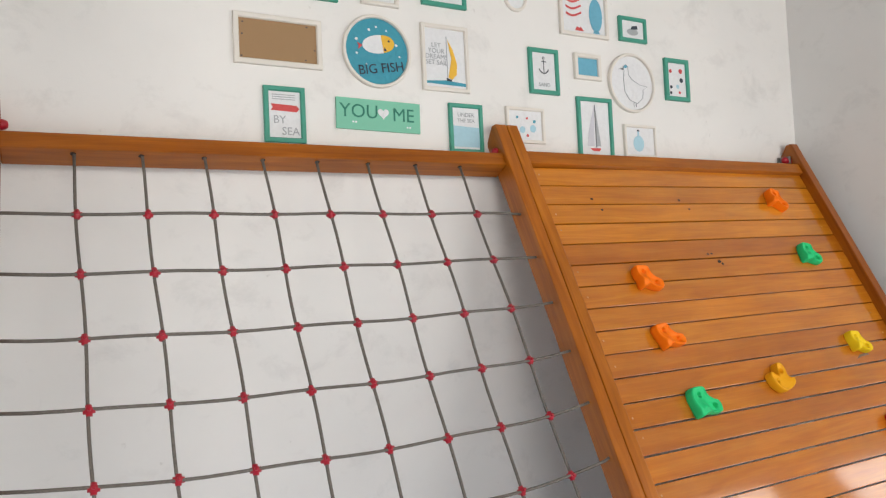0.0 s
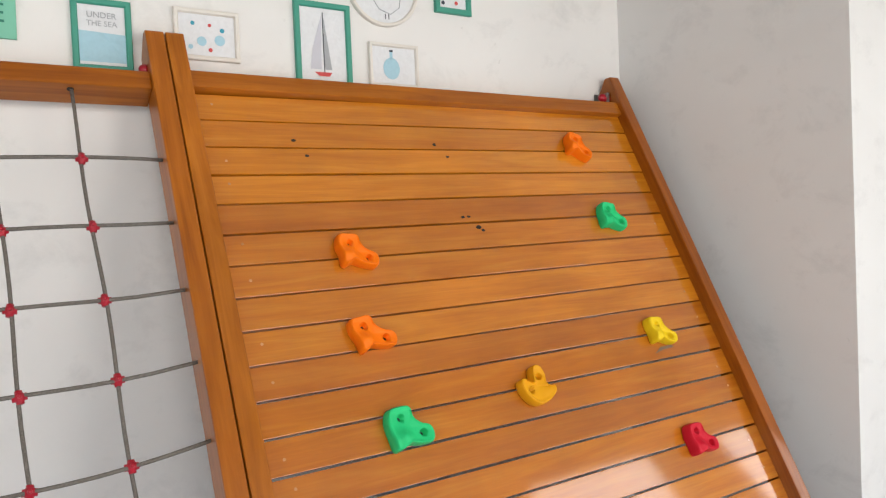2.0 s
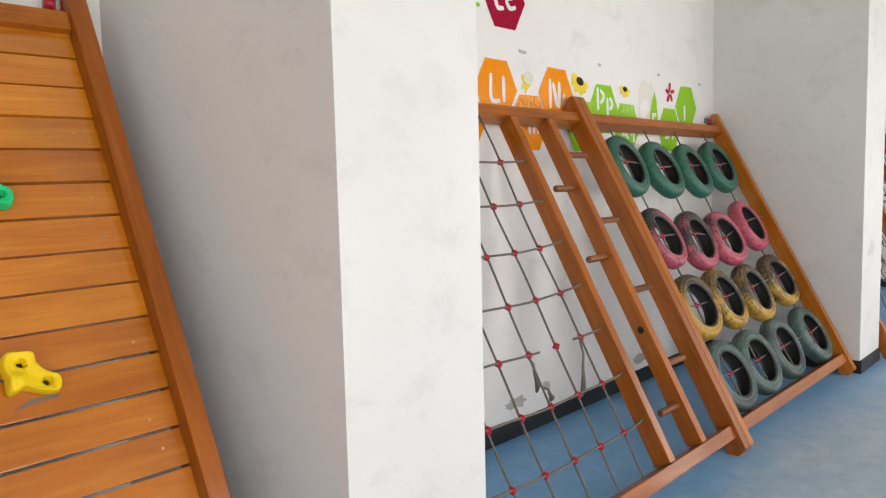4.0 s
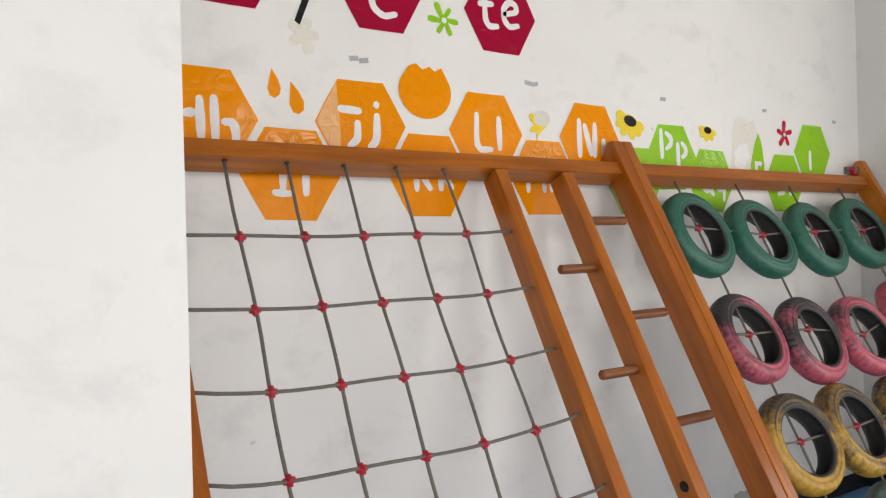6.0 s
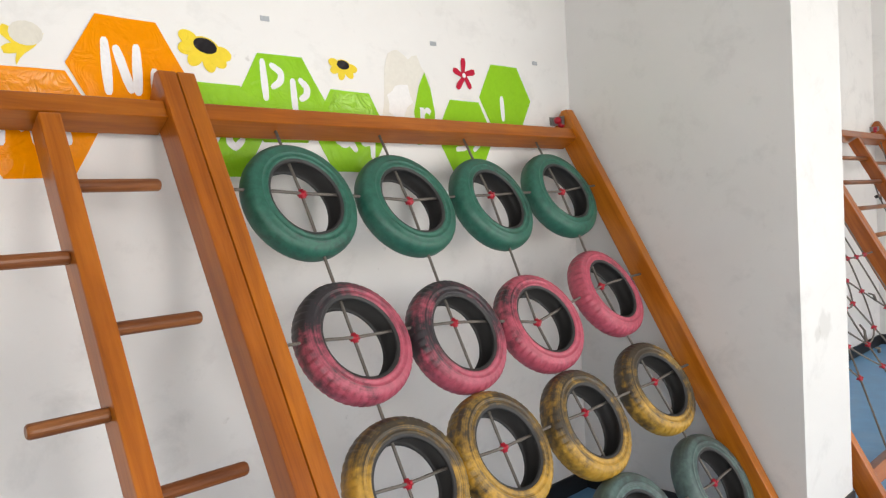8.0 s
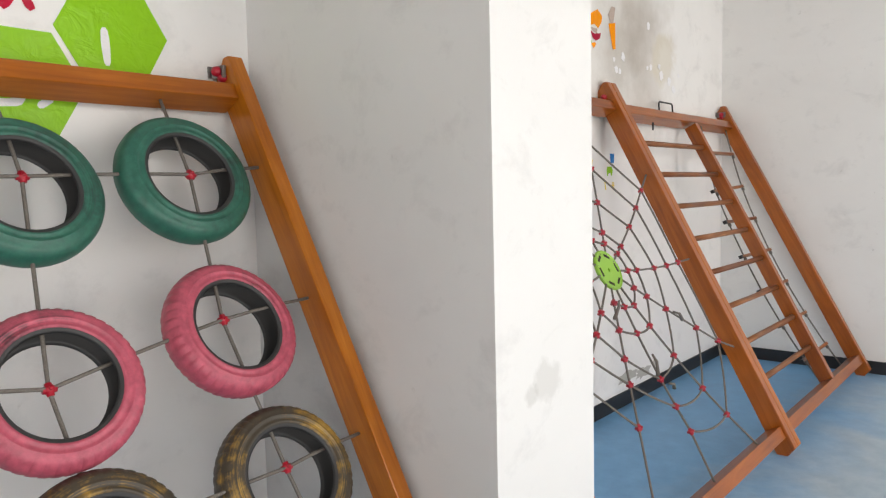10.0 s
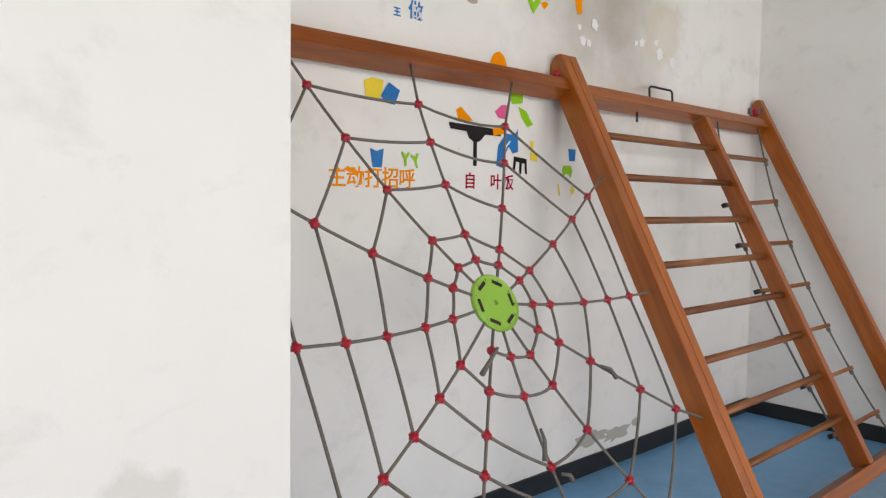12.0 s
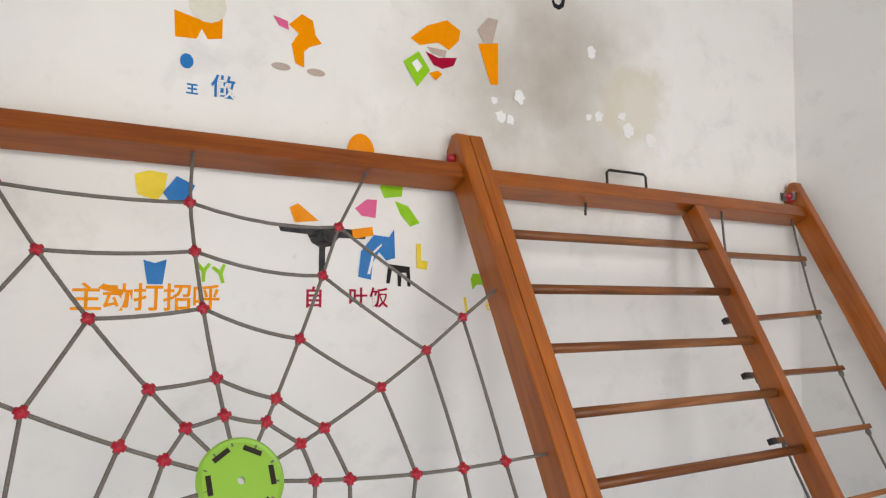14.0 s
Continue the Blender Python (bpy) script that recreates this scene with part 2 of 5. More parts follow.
def floor_material():
    """Blue floor paint, trodden to grey along the walking line."""
    m, t, b = nodes("worn_blue_floor_paint")
    big = noise_tex(t, coords(t), 1.1, 5, 0.62, 0.5)
    mid = noise_tex(t, coords(t, (1, 1, 1)), 7.5, 5, 0.65)
    fine = noise_tex(t, coords(t), 120.0, 3)
    c = t.nodes.new("ShaderNodeTexCoord")
    sep = t.nodes.new("ShaderNodeSeparateXYZ")
    t.links.new(c.outputs["Object"], sep.inputs[0])
    ad = t.nodes.new("ShaderNodeMath")
    ad.operation = "MULTIPLY_ADD"
    ad.inputs[1].default_value = 1.1
    t.links.new(big, ad.inputs[0])
    t.links.new(sep.outputs["Y"], ad.inputs[2])
    mr = t.nodes.new("ShaderNodeMapRange")
    mr.inputs["From Min"].default_value, mr.inputs["From Max"].default_value = 1.90, 2.45
    mr.inputs["To Min"].default_value, mr.inputs["To Max"].default_value = 0.85, 0.0
    t.links.new(ad.outputs[0], mr.inputs["Value"])
    col = ramp(t, mid, [(0.3, (0.11, 0.30, 0.56)), (0.7, (0.20, 0.43, 0.68))])
    grey = ramp(t, mid, [(0.3, (0.32, 0.41, 0.48)), (0.7, (0.50, 0.57, 0.60))])
    col = mix(t, mr.outputs[0], col, grey)
    col = mix(t, ramp(t, fine, [(0.60, (0, 0, 0)), (0.8, (0.4, 0.4, 0.4))]), col, (0.07, 0.09, 0.11))
    t.links.new(col, b.inputs["Base Color"])
    t.links.new(ramp(t, mid, [(0.3, (0.36,) * 3), (0.75, (0.62,) * 3)]), b.inputs["Roughness"])
    bump(t, b, fine, 0.2, 0.002)
    return m


floor_blue = floor_material()


def vinyl(name, colour, rough=0.14, spec=0.10, wrinkle=0.6):
    m, t, b = nodes(name)
    wr = noise_tex(t, coords(t, (1, 1, 1), 1), 13.0, 3, 0.5, 0.8)
    fine = noise_tex(t, coords(t, (1, 1, 1), 1), 60.0, 3)
    col = mix(t, fine, tuple(0.92 * c for c in colour), tuple(min(1, 1.06 * c) for c in colour))
    t.links.new(col, b.inputs["Base Color"])
    b.inputs["Roughness"].default_value = rough
    b.inputs["Specular IOR Level"].default_value = spec
    bump(t, b, wr, min(1.0, wrinkle), 0.014 * max(1.0, wrinkle))
    return m


v_orange = vinyl("orange_sticker_vinyl", (0.84, 0.275, 0.0))
v_loose = vinyl("wrinkled_orange_vinyl", (0.84, 0.30, 0.01), 0.10, 0.5, 2.4)
v_loose_green = vinyl("wrinkled_green_vinyl", (0.30, 0.58, 0.03), 0.10, 0.5, 2.4)
v_faded = vinyl("peeled_orange_vinyl", (0.80, 0.42, 0.16), 0.2, 0.4, 1.2)
v_green = vinyl("green_sticker_vinyl", (0.27, 0.55, 0.02))
v_crimson = vinyl("crimson_sticker_vinyl", (0.34, 0.006, 0.035))
v_yellow = vinyl("yellow_sticker_vinyl", (0.82, 0.62, 0.05))
v_black = vinyl("black_sticker_vinyl", (0.02, 0.018, 0.02))
v_blue = vinyl("blue_sticker_vinyl", (0.03, 0.18, 0.48))
v_pink = vinyl("pink_sticker_vinyl", (0.70, 0.12, 0.28))
v_taupe = vinyl("taupe_sticker_vinyl", (0.46, 0.37, 0.32))
v_white = vinyl("white_sticker_paint", (0.80, 0.79, 0.80), 0.5)
v_red = vinyl("red_sticker_vinyl", (0.48, 0.02, 0.05))
v_glue = vinyl("thin_glue_film", (0.76, 0.73, 0.66), 0.5)
v_bare = vinyl("clean_white_patch", (0.84, 0.83, 0.82), 0.5)
v_cream = vinyl("glue_residue", (0.70, 0.67, 0.59), 0.6)
f_white = simple("white_frame_paint", (0.78, 0.74, 0.68), 0.5, 0, 0.08, 40)
f_green = simple("sea_green_frame_paint", (0.055, 0.33, 0.24), 0.45, 0, 0.14, 40)
f_mint = simple("mint_plaque_paint", (0.20, 0.56, 0.40), 0.5, 0, 0.1, 40)
cork = simple("hardboard_backing", (0.36, 0.22, 0.11), 0.8, 0, 0.1, 120, 0.1)
paper = vinyl("print_paper", (0.76, 0.77, 0.79), 0.28)
p_blue = vinyl("print_blue", (0.16, 0.42, 0.56), 0.28)
p_teal = vinyl("print_teal", (0.07, 0.32, 0.42), 0.28)
p_pale = vinyl("print_pale_blue", (0.40, 0.62, 0.72), 0.28)
p_yellow = vinyl("print_yellow", (0.80, 0.48, 0.07), 0.28)
p_red = vinyl("print_red", (0.62, 0.10, 0.10), 0.28)
p_ink = vinyl("print_ink", (0.06, 0.07, 0.09), 0.3)
p_cut_shade = vinyl("cut_out_shadow_green", (0.05, 0.22, 0.16), 0.4)
peeled = simple("bare_peeled_plaster", (0.50, 0.48, 0.44), 0.85, 0, 0.3, 20, 0.3)
p_grey = vinyl("print_grey", (0.40, 0.42, 0.44), 0.3)


# ---- helpers of this scene ----
def mesh_of(bm, name, smooth=None):
    me = bpy.data.meshes.new(name)
    bmesh.ops.recalc_face_normals(bm, faces=bm.faces)
    if smooth is not None:
        for f in bm.faces:
            f.smooth = smooth
    bm.to_mesh(me)
    bm.free()
    return me


def part(name, bm, material, parent, label="", smooth=None, m=None):
    """One mesh object under a thing or a part; bm may be a bmesh or mesh data to share."""
    me = bm if isinstance(bm, bpy.types.Mesh) else mesh_of(bm, name, smooth)
    if not me.materials:
        me.materials.append(material)
    ob = new(name, me)
    ob.parent = parent
    if m is not None:
        ob.matrix_basis = m
    if label:
        ob["label"] = label
    return ob


def thing(name, label, category, m=None, group="", kind=""):
    ob = new(name)
    ob.empty_display_size = 0.1
    if m is not None:
        ob.matrix_basis = m
    return tagged(ob, label, category, group, kind)


def solid(name, bm, material, label, category, m=None, group="", kind="", smooth=None):
    ob = part(name, bm, material, None, "", smooth, m)
    return tagged(ob, label, category, group, kind)


def box(x0, x1, y0, y1, z0, z1, bevel=0.0, bm=None, segments=2):
    own = bm is None
    b = bmesh.new()
    bmesh.ops.create_cube(b, size=1.0)
    for v in b.verts:
        v.co = Vector(((x0 + x1) / 2 + v.co.x * (x1 - x0), (y0 + y1) / 2 + v.co.y * (y1 - y0), (z0 + z1) / 2 + v.co.z * (z1 - z0)))
    if bevel:
        bmesh.ops.bevel(b, geom=b.edges[:], offset=bevel, segments=segments, profile=0.6, affect="EDGES")
    if own:
        return b
    join(bm, b)
    return bm


def join(bm, other):
    tmp = bpy.data.meshes.new("tmp")
    other.to_mesh(tmp)
    other.free()
    bm.from_mesh(tmp)
    bpy.data.meshes.remove(tmp)
    return bm


def prism(outline, z0, z1, bevel=0.0, hole=None):
    """A flat outline of (x, y), raised from z0 to z1."""
    bm = bmesh.new()
    low = [bm.verts.new((x, y, z0)) for x, y in outline]
    top = [bm.verts.new((x, y, z1)) for x, y in outline]
    n = len(outline)
    for i in range(n):
        bm.faces.new((low[i], low[(i + 1) % n], top[(i + 1) % n], top[i]))
    bm.faces.new(top)
    bm.faces.new(low[::-1])
    bm.normal_update()
    bmesh.ops.triangulate(bm, faces=[f for f in bm.faces if len(f.verts) > 4])
    return bm


def circle(cx, cy, rx, ry=None, n=28, a0=0.0):
    ry = rx if ry is None else ry
    return [(cx + rx * math.cos(a0 + 2 * math.pi * i / n), cy + ry * math.sin(a0 + 2 * math.pi * i / n)) for i in range(n)]


def ring(cx, cy, profile, n=40, sx=1.0, sy=1.0):
    """A closed profile of (radius, height) turned round the z axis."""
    bm = bmesh.new()
    loops = []
    for i in range(n):
        a = 2 * math.pi * i / n
        loops.append([bm.verts.new((cx + sx * r * math.cos(a), cy + sy * r * math.sin(a), h)) for r, h in profile])
    k = len(profile)
    for i in range(n):
        p, q = loops[i], loops[(i + 1) % n]
        for j in range(k):
            bm.faces.new((p[j], q[j], q[(j + 1) % k], p[(j + 1) % k]))
    return bm


def tube(points, r, sides=8, caps=True, bm=None):
    pts = [Vector(p) for p in points]
    b = bmesh.new() if bm is None else bm
    loops = []
    ref = Vector((0.31, 0.17, 0.93)).normalized()
    for i, p in enumerate(pts):
        d = (pts[min(i + 1, len(pts) - 1)] - pts[max(i - 1, 0)]).normalized()
        a = d.cross(ref)
        if a.length < 0.1:
            a = d.cross(Vector((0, 1, 0)))
        a.normalize()
        c = d.cross(a)
        rr = r[i] if isinstance(r, (list, tuple)) else r
        loops.append([b.verts.new(p + rr * (math.cos(2 * math.pi * s / sides) * a + math.sin(2 * math.pi * s / sides) * c)) for s in range(sides)])
    for p, q in zip(loops, loops[1:]):
        for s in range(sides):
            b.faces.new((p[s], p[(s + 1) % sides], q[(s + 1) % sides], q[s]))
    if caps:
        b.faces.new(loops[0][::-1])
        b.faces.new(loops[-1])
    return b


def lettering(text, size, depth=0.001, thick=0.0):
    """Raised letters in the built-in font, lying in the x-y plane, centred."""
    cu = bpy.data.curves.new("letters", "FONT")
    cu.body, cu.size, cu.extrude, cu.offset = text, size, depth, thick
    cu.align_x, cu.align_y, cu.resolution_u = "CENTER", "CENTER", 3
    ob = bpy.data.objects.new("letters", cu)
    scene.collection.objects.link(ob)
    me = bpy.data.meshes.new_from_object(ob.evaluated_get(bpy.context.evaluated_depsgraph_get()))
    bpy.data.objects.remove(ob)
    me.name = "letters"
    me.materials.clear()
    return me


# ---- the building ----
WALL = {1: 2.780, 2: 2.865, 3: 2.773}
EAST, WEST, CEIL = 12.906, -5.4, 4.4
PIERS = [(-1.60, -1.06, 1.74), (3.264, 3.817, 1.751), (8.080, 8.634, 1.711)]
CORNERS = {1: (-1.06, 3.127), 2: (3.817, 8.13), 3: (8.634, EAST)}

solid("floor", box(WEST - 0.2, EAST + 0.2, SOUTH - 0.2, 3.1, -0.2, 0.0), floor_blue, "blue painted concrete floor with worn grey patches", "floor", kind="structure")
solid("ceiling", box(WEST - 0.2, EAST + 0.2, SOUTH - 0.2, 3.1, CEIL, CEIL + 0.2), ceiling_paint, "plain unseen ceiling, grey to weaken its bounce light", "ceiling", kind="structure")
for b, (x0, x1) in CORNERS.items():
    solid("wall_north_%d" % b, box(x0 - 0.02, x1 + 0.02, WALL[b], 3.05, 0, CEIL), wall_stained if b == 3 else wall_white,
          ("white painted wall with damp stains and peeled stickers" if b == 3 else "white painted wall with faint grey smears"), "wall", kind="structure")
solid("wall_north_0", box(WEST, PIERS[0][0], 2.78, 3.05, 0, CEIL), wall_white, "plain white painted wall", "wall", kind="structure")


def pier(i, x0, x1, front, xl, xr):
    bm = prism([(x0, front), (x1, front), (xr, 3.04), (xl, 3.04)], 0, CEIL)
    solid("pier_%d" % i, bm, pier_white, "white painted pier with scuffs between two bays", "pier", kind="structure")


pier(0, *PIERS[0], -1.60, -1.06)
pier(1, *PIERS[1], 3.09, 3.817)
pier(2, *PIERS[2], 8.145, 8.634)
solid("wall_east", box(EAST, EAST + 0.25, SOUTH - 0.2, 3.05, 0, CEIL), wall_white, "white painted end wall", "wall", kind="structure")
solid("wall_west", box(WEST - 0.2, WEST, SOUTH - 0.2, 3.05, 0, CEIL), wall_white, "white painted end wall", "wall", kind="structure")

# window wall behind the walker
xs = [WEST] + [x for w in WINDOWS for x in w] + [EAST]
bm = box(WEST, EAST, SOUTH - 0.2, SOUTH, 0, WIN_Z0)
box(WEST, EAST, SOUTH - 0.2, SOUTH, WIN_Z1, CEIL, bm=bm)
for i in range(0, len(xs), 2):
    box(xs[i], xs[i + 1], SOUTH - 0.2, SOUTH, WIN_Z0, WIN_Z1, bm=bm)
solid("wall_south", bm, wall_white, "white painted wall with wide window openings", "wall", kind="structure")
for i, (a, b) in enumerate(WINDOWS):
    w = thing("window_%d" % (i + 1), "white framed window letting in daylight", "window", pose((a + b) / 2, SOUTH - 0.08, WIN_Z0), kind="structure")
    h, hw = WIN_Z1 - WIN_Z0, (b - a) / 2
    fr = box(-hw, hw, -0.03, 0.03, 0, 0.06)
    box(-hw, hw, -0.03, 0.03, h - 0.06, h, bm=fr)
    for x in (-hw, -hw / 3 - 0.02, hw / 3 - 0.02, hw - 0.05):
        box(x, x + 0.05, -0.03, 0.03, 0.06, h - 0.06, bm=fr)
    part("window_frame", fr, window_paint, w)
    part("window_sill", box(-hw - 0.05, hw + 0.05, 0.05, 0.16, -0.05, -0.003, 0.006), window_paint, w)


def baseboard(x0, x1, y, name="baseboard"):
    bm = box(x0, x1, y - 0.012, y - 0.0005, 0.001, 0.10)
    solid(name, bm, black_band, "black painted skirting band", "baseboard", kind="structure")


for b, (x0, x1) in CORNERS.items():
    baseboard(x0 + 0.01, x1 - 0.01, WALL[b])
for i, (x0, x1, front) in enumerate(PIERS):
    baseboard(x0, x1, front)
solid("baseboard", box(EAST - 0.012, EAST - 0.0005, SOUTH, WALL[3], 0.001, 0.10), black_band, "black painted skirting band", "baseboard", kind="structure")
for xa, fr, y1 in ((8.634, 1.711, WALL[3]), (3.817, 1.751, WALL[2])):
    solid("baseboard", box(xa + 0.0005, xa + 0.012, fr, y1, 0.001, 0.10), black_band, "black painted skirting band", "baseboard", kind="structure")
for xa, xb, fr, y1 in ((8.090, 8.135, 1.711, WALL[2]), (3.264, 3.127, 1.751, WALL[1])):
    solid("baseboard", prism([(xa - 0.012, fr), (xa - 0.0005, fr), (xb - 0.0005, y1), (xb - 0.012, y1)], 0.001, 0.10), black_band, "black painted skirting band", "baseboard", kind="structure")

# ---- climbing frames: leaning frames, u along the wall, s up the slope, n out of it ----
SLOPE = {1: (1.647, 0.515), 2: (1.750, 0.545), 3: (1.617, 0.5325)}
TOP = {1: 2.411, 2: 2.250, 3: 2.420}
BEAM = {1: (2.190, 2.265), 2: (2.078, 2.150), 3: (2.222, 2.297)}
N0, N1 = -0.060, 0.050


def lean(b, u=0.0, s=0.0, n=0.0):
    y0, k = SLOPE[b]
    length = math.hypot(1, k)
    m = Matrix(((1, 0, 0, 0), (0, k / length, -1 / length, y0), (0, 1 / length, k / length, 0), (0, 0, 0, 1)))
    return m @ Matrix.Translation((u, s, n))


def post_mesh(u0, u1, s0, s1):
    """A square post whose top is chamfered at the back and whose foot is cut level."""
    b = bmesh.new()
    side = [(s0 - 0.02, N0), (s0 + 0.03, N1), (s1, N1), (s1 + 0.012, N1 - 0.03), (s1 - 0.035, N0)]
    lo = [b.verts.new((u0, s, n)) for s, n in side]
    hi = [b.verts.new((u1, s, n)) for s, n in side]
    k = len(side)
    for i in range(k):
        b.faces.new((lo[i], lo[(i + 1) % k], hi[(i + 1) % k], hi[i]))
    b.faces.new(hi)
    b.faces.new(lo[::-1])
    bmesh.ops.recalc_face_normals(b, faces=b.faces)
    bmesh.ops.bevel(b, geom=b.edges[:], offset=0.005, segments=2, profile=0.6, affect="EDGES")
    return b


def cap_mesh():
    b = bmesh.new()
    prof = [(0.0, 0.024), (0.010, 0.022), (0.016, 0.015), (0.019, 0.005), (0.019, 0.0)]
    n = 16
    tip = b.verts.new((0, 0, 0.024))
    loops = [[b.verts.new((r * math.cos(2 * math.pi * i / n), r * math.sin(2 * math.pi * i / n), h)) for i in range(n)] for r, h in prof[1:]]
    for i in range(n):
        b.faces.new((tip, loops[0][i], loops[0][(i + 1) % n]))
    for p, q in zip(loops, loops[1:]):
        for i in range(n):
            b.faces.new((p[i], q[i], q[(i + 1) % n], p[(i + 1) % n]))
    b.faces.new(loops[-1])
    return mesh_of(b, "bolt_cap", True)


CAP = cap_mesh()


def knot_mesh():
    b = bmesh.new()
    bmesh.ops.create_uvsphere(b, u_segments=12, v_segments=8, radius=0.0142)
    for ang in (0, 90):
        c = bmesh.new()
        bmesh.ops.create_cone(c, segments=10, radius1=0.0088, radius2=0.0088, depth=0.032, cap_ends=True)
        bmesh.ops.rotate(c, cent=(0, 0, 0), matrix=Matrix.Rotation(radians(90), 3, "X"), verts=c.verts)
        bmesh.ops.rotate(c, cent=(0, 0, 0), matrix=Matrix.Rotation(radians(ang), 3, "Z"), verts=c.verts)
        join(b, c)
    for sgn in (-1, 1):
        c = bmesh.new()
        bmesh.ops.create_cone(c, segments=10, radius1=0.006, radius2=0.0045, depth=0.006, cap_ends=True)
        bmesh.ops.translate(c, vec=(0, 0, sgn * 0.0155), verts=c.verts)
        join(b, c)
    return mesh_of(b, "knot", True)


KNOT = knot_mesh()
ROPE_R = 0.0054


def bent(a, b, sag=0.0, steps=4, out=0.0):
    """Points of a slack rope from a to b in frame coordinates, sagging down the slope."""
    a, b = Vector(a), Vector(b)
    return [a.lerp(b, i / steps) + Vector((0, -sag, out)) * (4 * (i / steps) * (1 - i / steps)) for i in range(steps + 1)]


def base_frame(name, label, b, u0, u1, low=0.10, feet=(0.0, 0.0), up=0.0):
    """Two posts, a top and a bottom beam, bolt caps and wall brackets."""
    fr = thing(name, label, "climbing frame", lean(b), "climbing frames along the wall")
    w = 0.058
    post_wood, beam_wood = (red_post, red_beam) if b == 3 else (wood_post, wood_beam)
    part("post", post_mesh(u0, u0 + w, feet[0], TOP[b]), post_wood, fr)
    part("post", post_mesh(u1 - w, u1, feet[1], TOP[b]), post_wood, fr)
    part("top_beam", box(u0 + w, u1 - w, BEAM[b][0] + 0.010 + up, BEAM[b][1] + up, N0 - 0.010, N1 - 0.022, 0.005), beam_wood, fr)
    part("bottom_beam", box(u0 + w, u1 - w, low, low + 0.068, N0 + 0.004, N1 - 0.018, 0.005), beam_wood, fr)
    return fr


def bracket(fr, b, u, side, s):
    """A steel wall plate with a bolt, and a red cap on the post's flank."""
    m = Matrix.Translation((u, s, -0.012)) @ Matrix.Rotation(radians(90 * side), 4, "Y")
    part("bolt_cap", CAP, red_plastic, fr, "round red plastic bolt cap", m=m)


def wall_plate(fr, b, u):
    y0, k = SLOPE[b]
    z = (BEAM[b][1] + 0.055) / math.hypot(1, k)
    inv = lean(b).inverted()
    pl = box(u - 0.020, u + 0.020, WALL[b] - 0.006, WALL[b] + 0.001, z - 0.01, z + 0.032, 0.002)
    box(u - 0.006, u + 0.006, WALL[b] - 0.075, WALL[b] - 0.004, z - 0.012, z + 0.03, 0.001, bm=pl)
    bmesh.ops.transform(pl, matrix=inv, verts=pl.verts)
    plate = part("wall_plate", pl, steel, fr, "grey steel wall plate")
    cap = inv @ pose(u - 0.007, WALL[b] - 0.045, z + 0.010) @ Matrix.Rotation(radians(-90), 4, "Y")
    part("bolt_cap", CAP, red_plastic, plate, "round red plastic bolt cap", m=cap)


def rope_net(fr, cols, rows, u0, u1, s_top, s_low, sag=0.0, drift=0.0, missing=(), dips=None, cut={}):
    """Upright and level ropes with a red clip at each crossing."""
    mid = (u0 + u1) / 2
    half = (u1 - u0) / 2

    def lean_out(u):
        return drift + 0.022 * (u - mid)

    def level(s, u):
        x = (u - mid) / half
        f = 9 * (s_top - s) / (s_top - s_low) - 1
        if dips:
            pitch = rows[0] - rows[1]
            k = min(max((rows[0] - s) / pitch, 0.0), len(dips) - 1.001)
            return s - (dips[int(k)] + (dips[int(k) + 1] - dips[int(k)]) * (k % 1)) * (0.4 * (1 - x ** 8) + 0.6 * (1 - x * x))
        return s - sag * f * (0.30 * (1 - x ** 8) + 0.70 * (1 - x * x))

    for j, u in enumerate(cols):
        pts, seq = [], [s_top + 0.03] + [level(s, u) for s in rows] + [s_low - 0.02]
        for a, b in zip(seq, seq[1:]):
            for i in range(3):
                s = a + (b - a) * i / 3
                f = (s_top - s) / (s_top - s_low)
                pts.append((u + lean_out(u) * f + 0.004 * math.sin(9 * s + j), s, 0.004 * math.sin(5 * s + j)))
        pts.append((u + lean_out(u), s_low - 0.02, 0))
        part("upright_rope", tube(pts, ROPE_R), rope_grey, fr, smooth=True)
    for i, s in enumerate(rows):
        us = [u0 - 0.01] + list(cols) + [u1 + 0.01]
        pts = []
        f = (s_top - s) / (s_top - s_low)
        for a, b in zip(us, us[1:]):
            for q in range(3):
                u = a + (b - a) * q / 3
                uu = u + lean_out(u) * f * (1 if u0 < u < u1 else 0)
                pts.append((uu, level(s, u) + 0.003 * math.sin(11 * u + i), 0.009))
        pts.append((u1 + 0.01, s, 0.0))
        runs = [pts]
        if i in cut:  # a torn rope: what is left of it up to one clip and on from another
            runs = [pts[:3 * (cut[i][0] + 1) + 2], pts[3 * (cut[i][1] + 1) - 1:]]
        for run in runs:
            part("level_rope", tube(run, ROPE_R), rope_grey, fr, smooth=True)
        for j, u in enumerate(cols):
            if (i, j) in missing:
                continue
            m = Matrix.Translation((u + lean_out(u) * f, level(s, u), 0.004)) @ Matrix.Rotation(0.12 * math.sin(3 * i + 5 * j), 4, "Z")
            part("rope_clip", KNOT, red_plastic, fr, m=m)
    for u in cols:
        part("rope_hole", prism(circle(u, 0, 0.010, n=10), -0.001, 0.001), hole_shade_black, fr, m=Matrix.Translation((0, s_top + 0.0105, 0)) @ Matrix.Rotation(radians(90), 4, "X"))


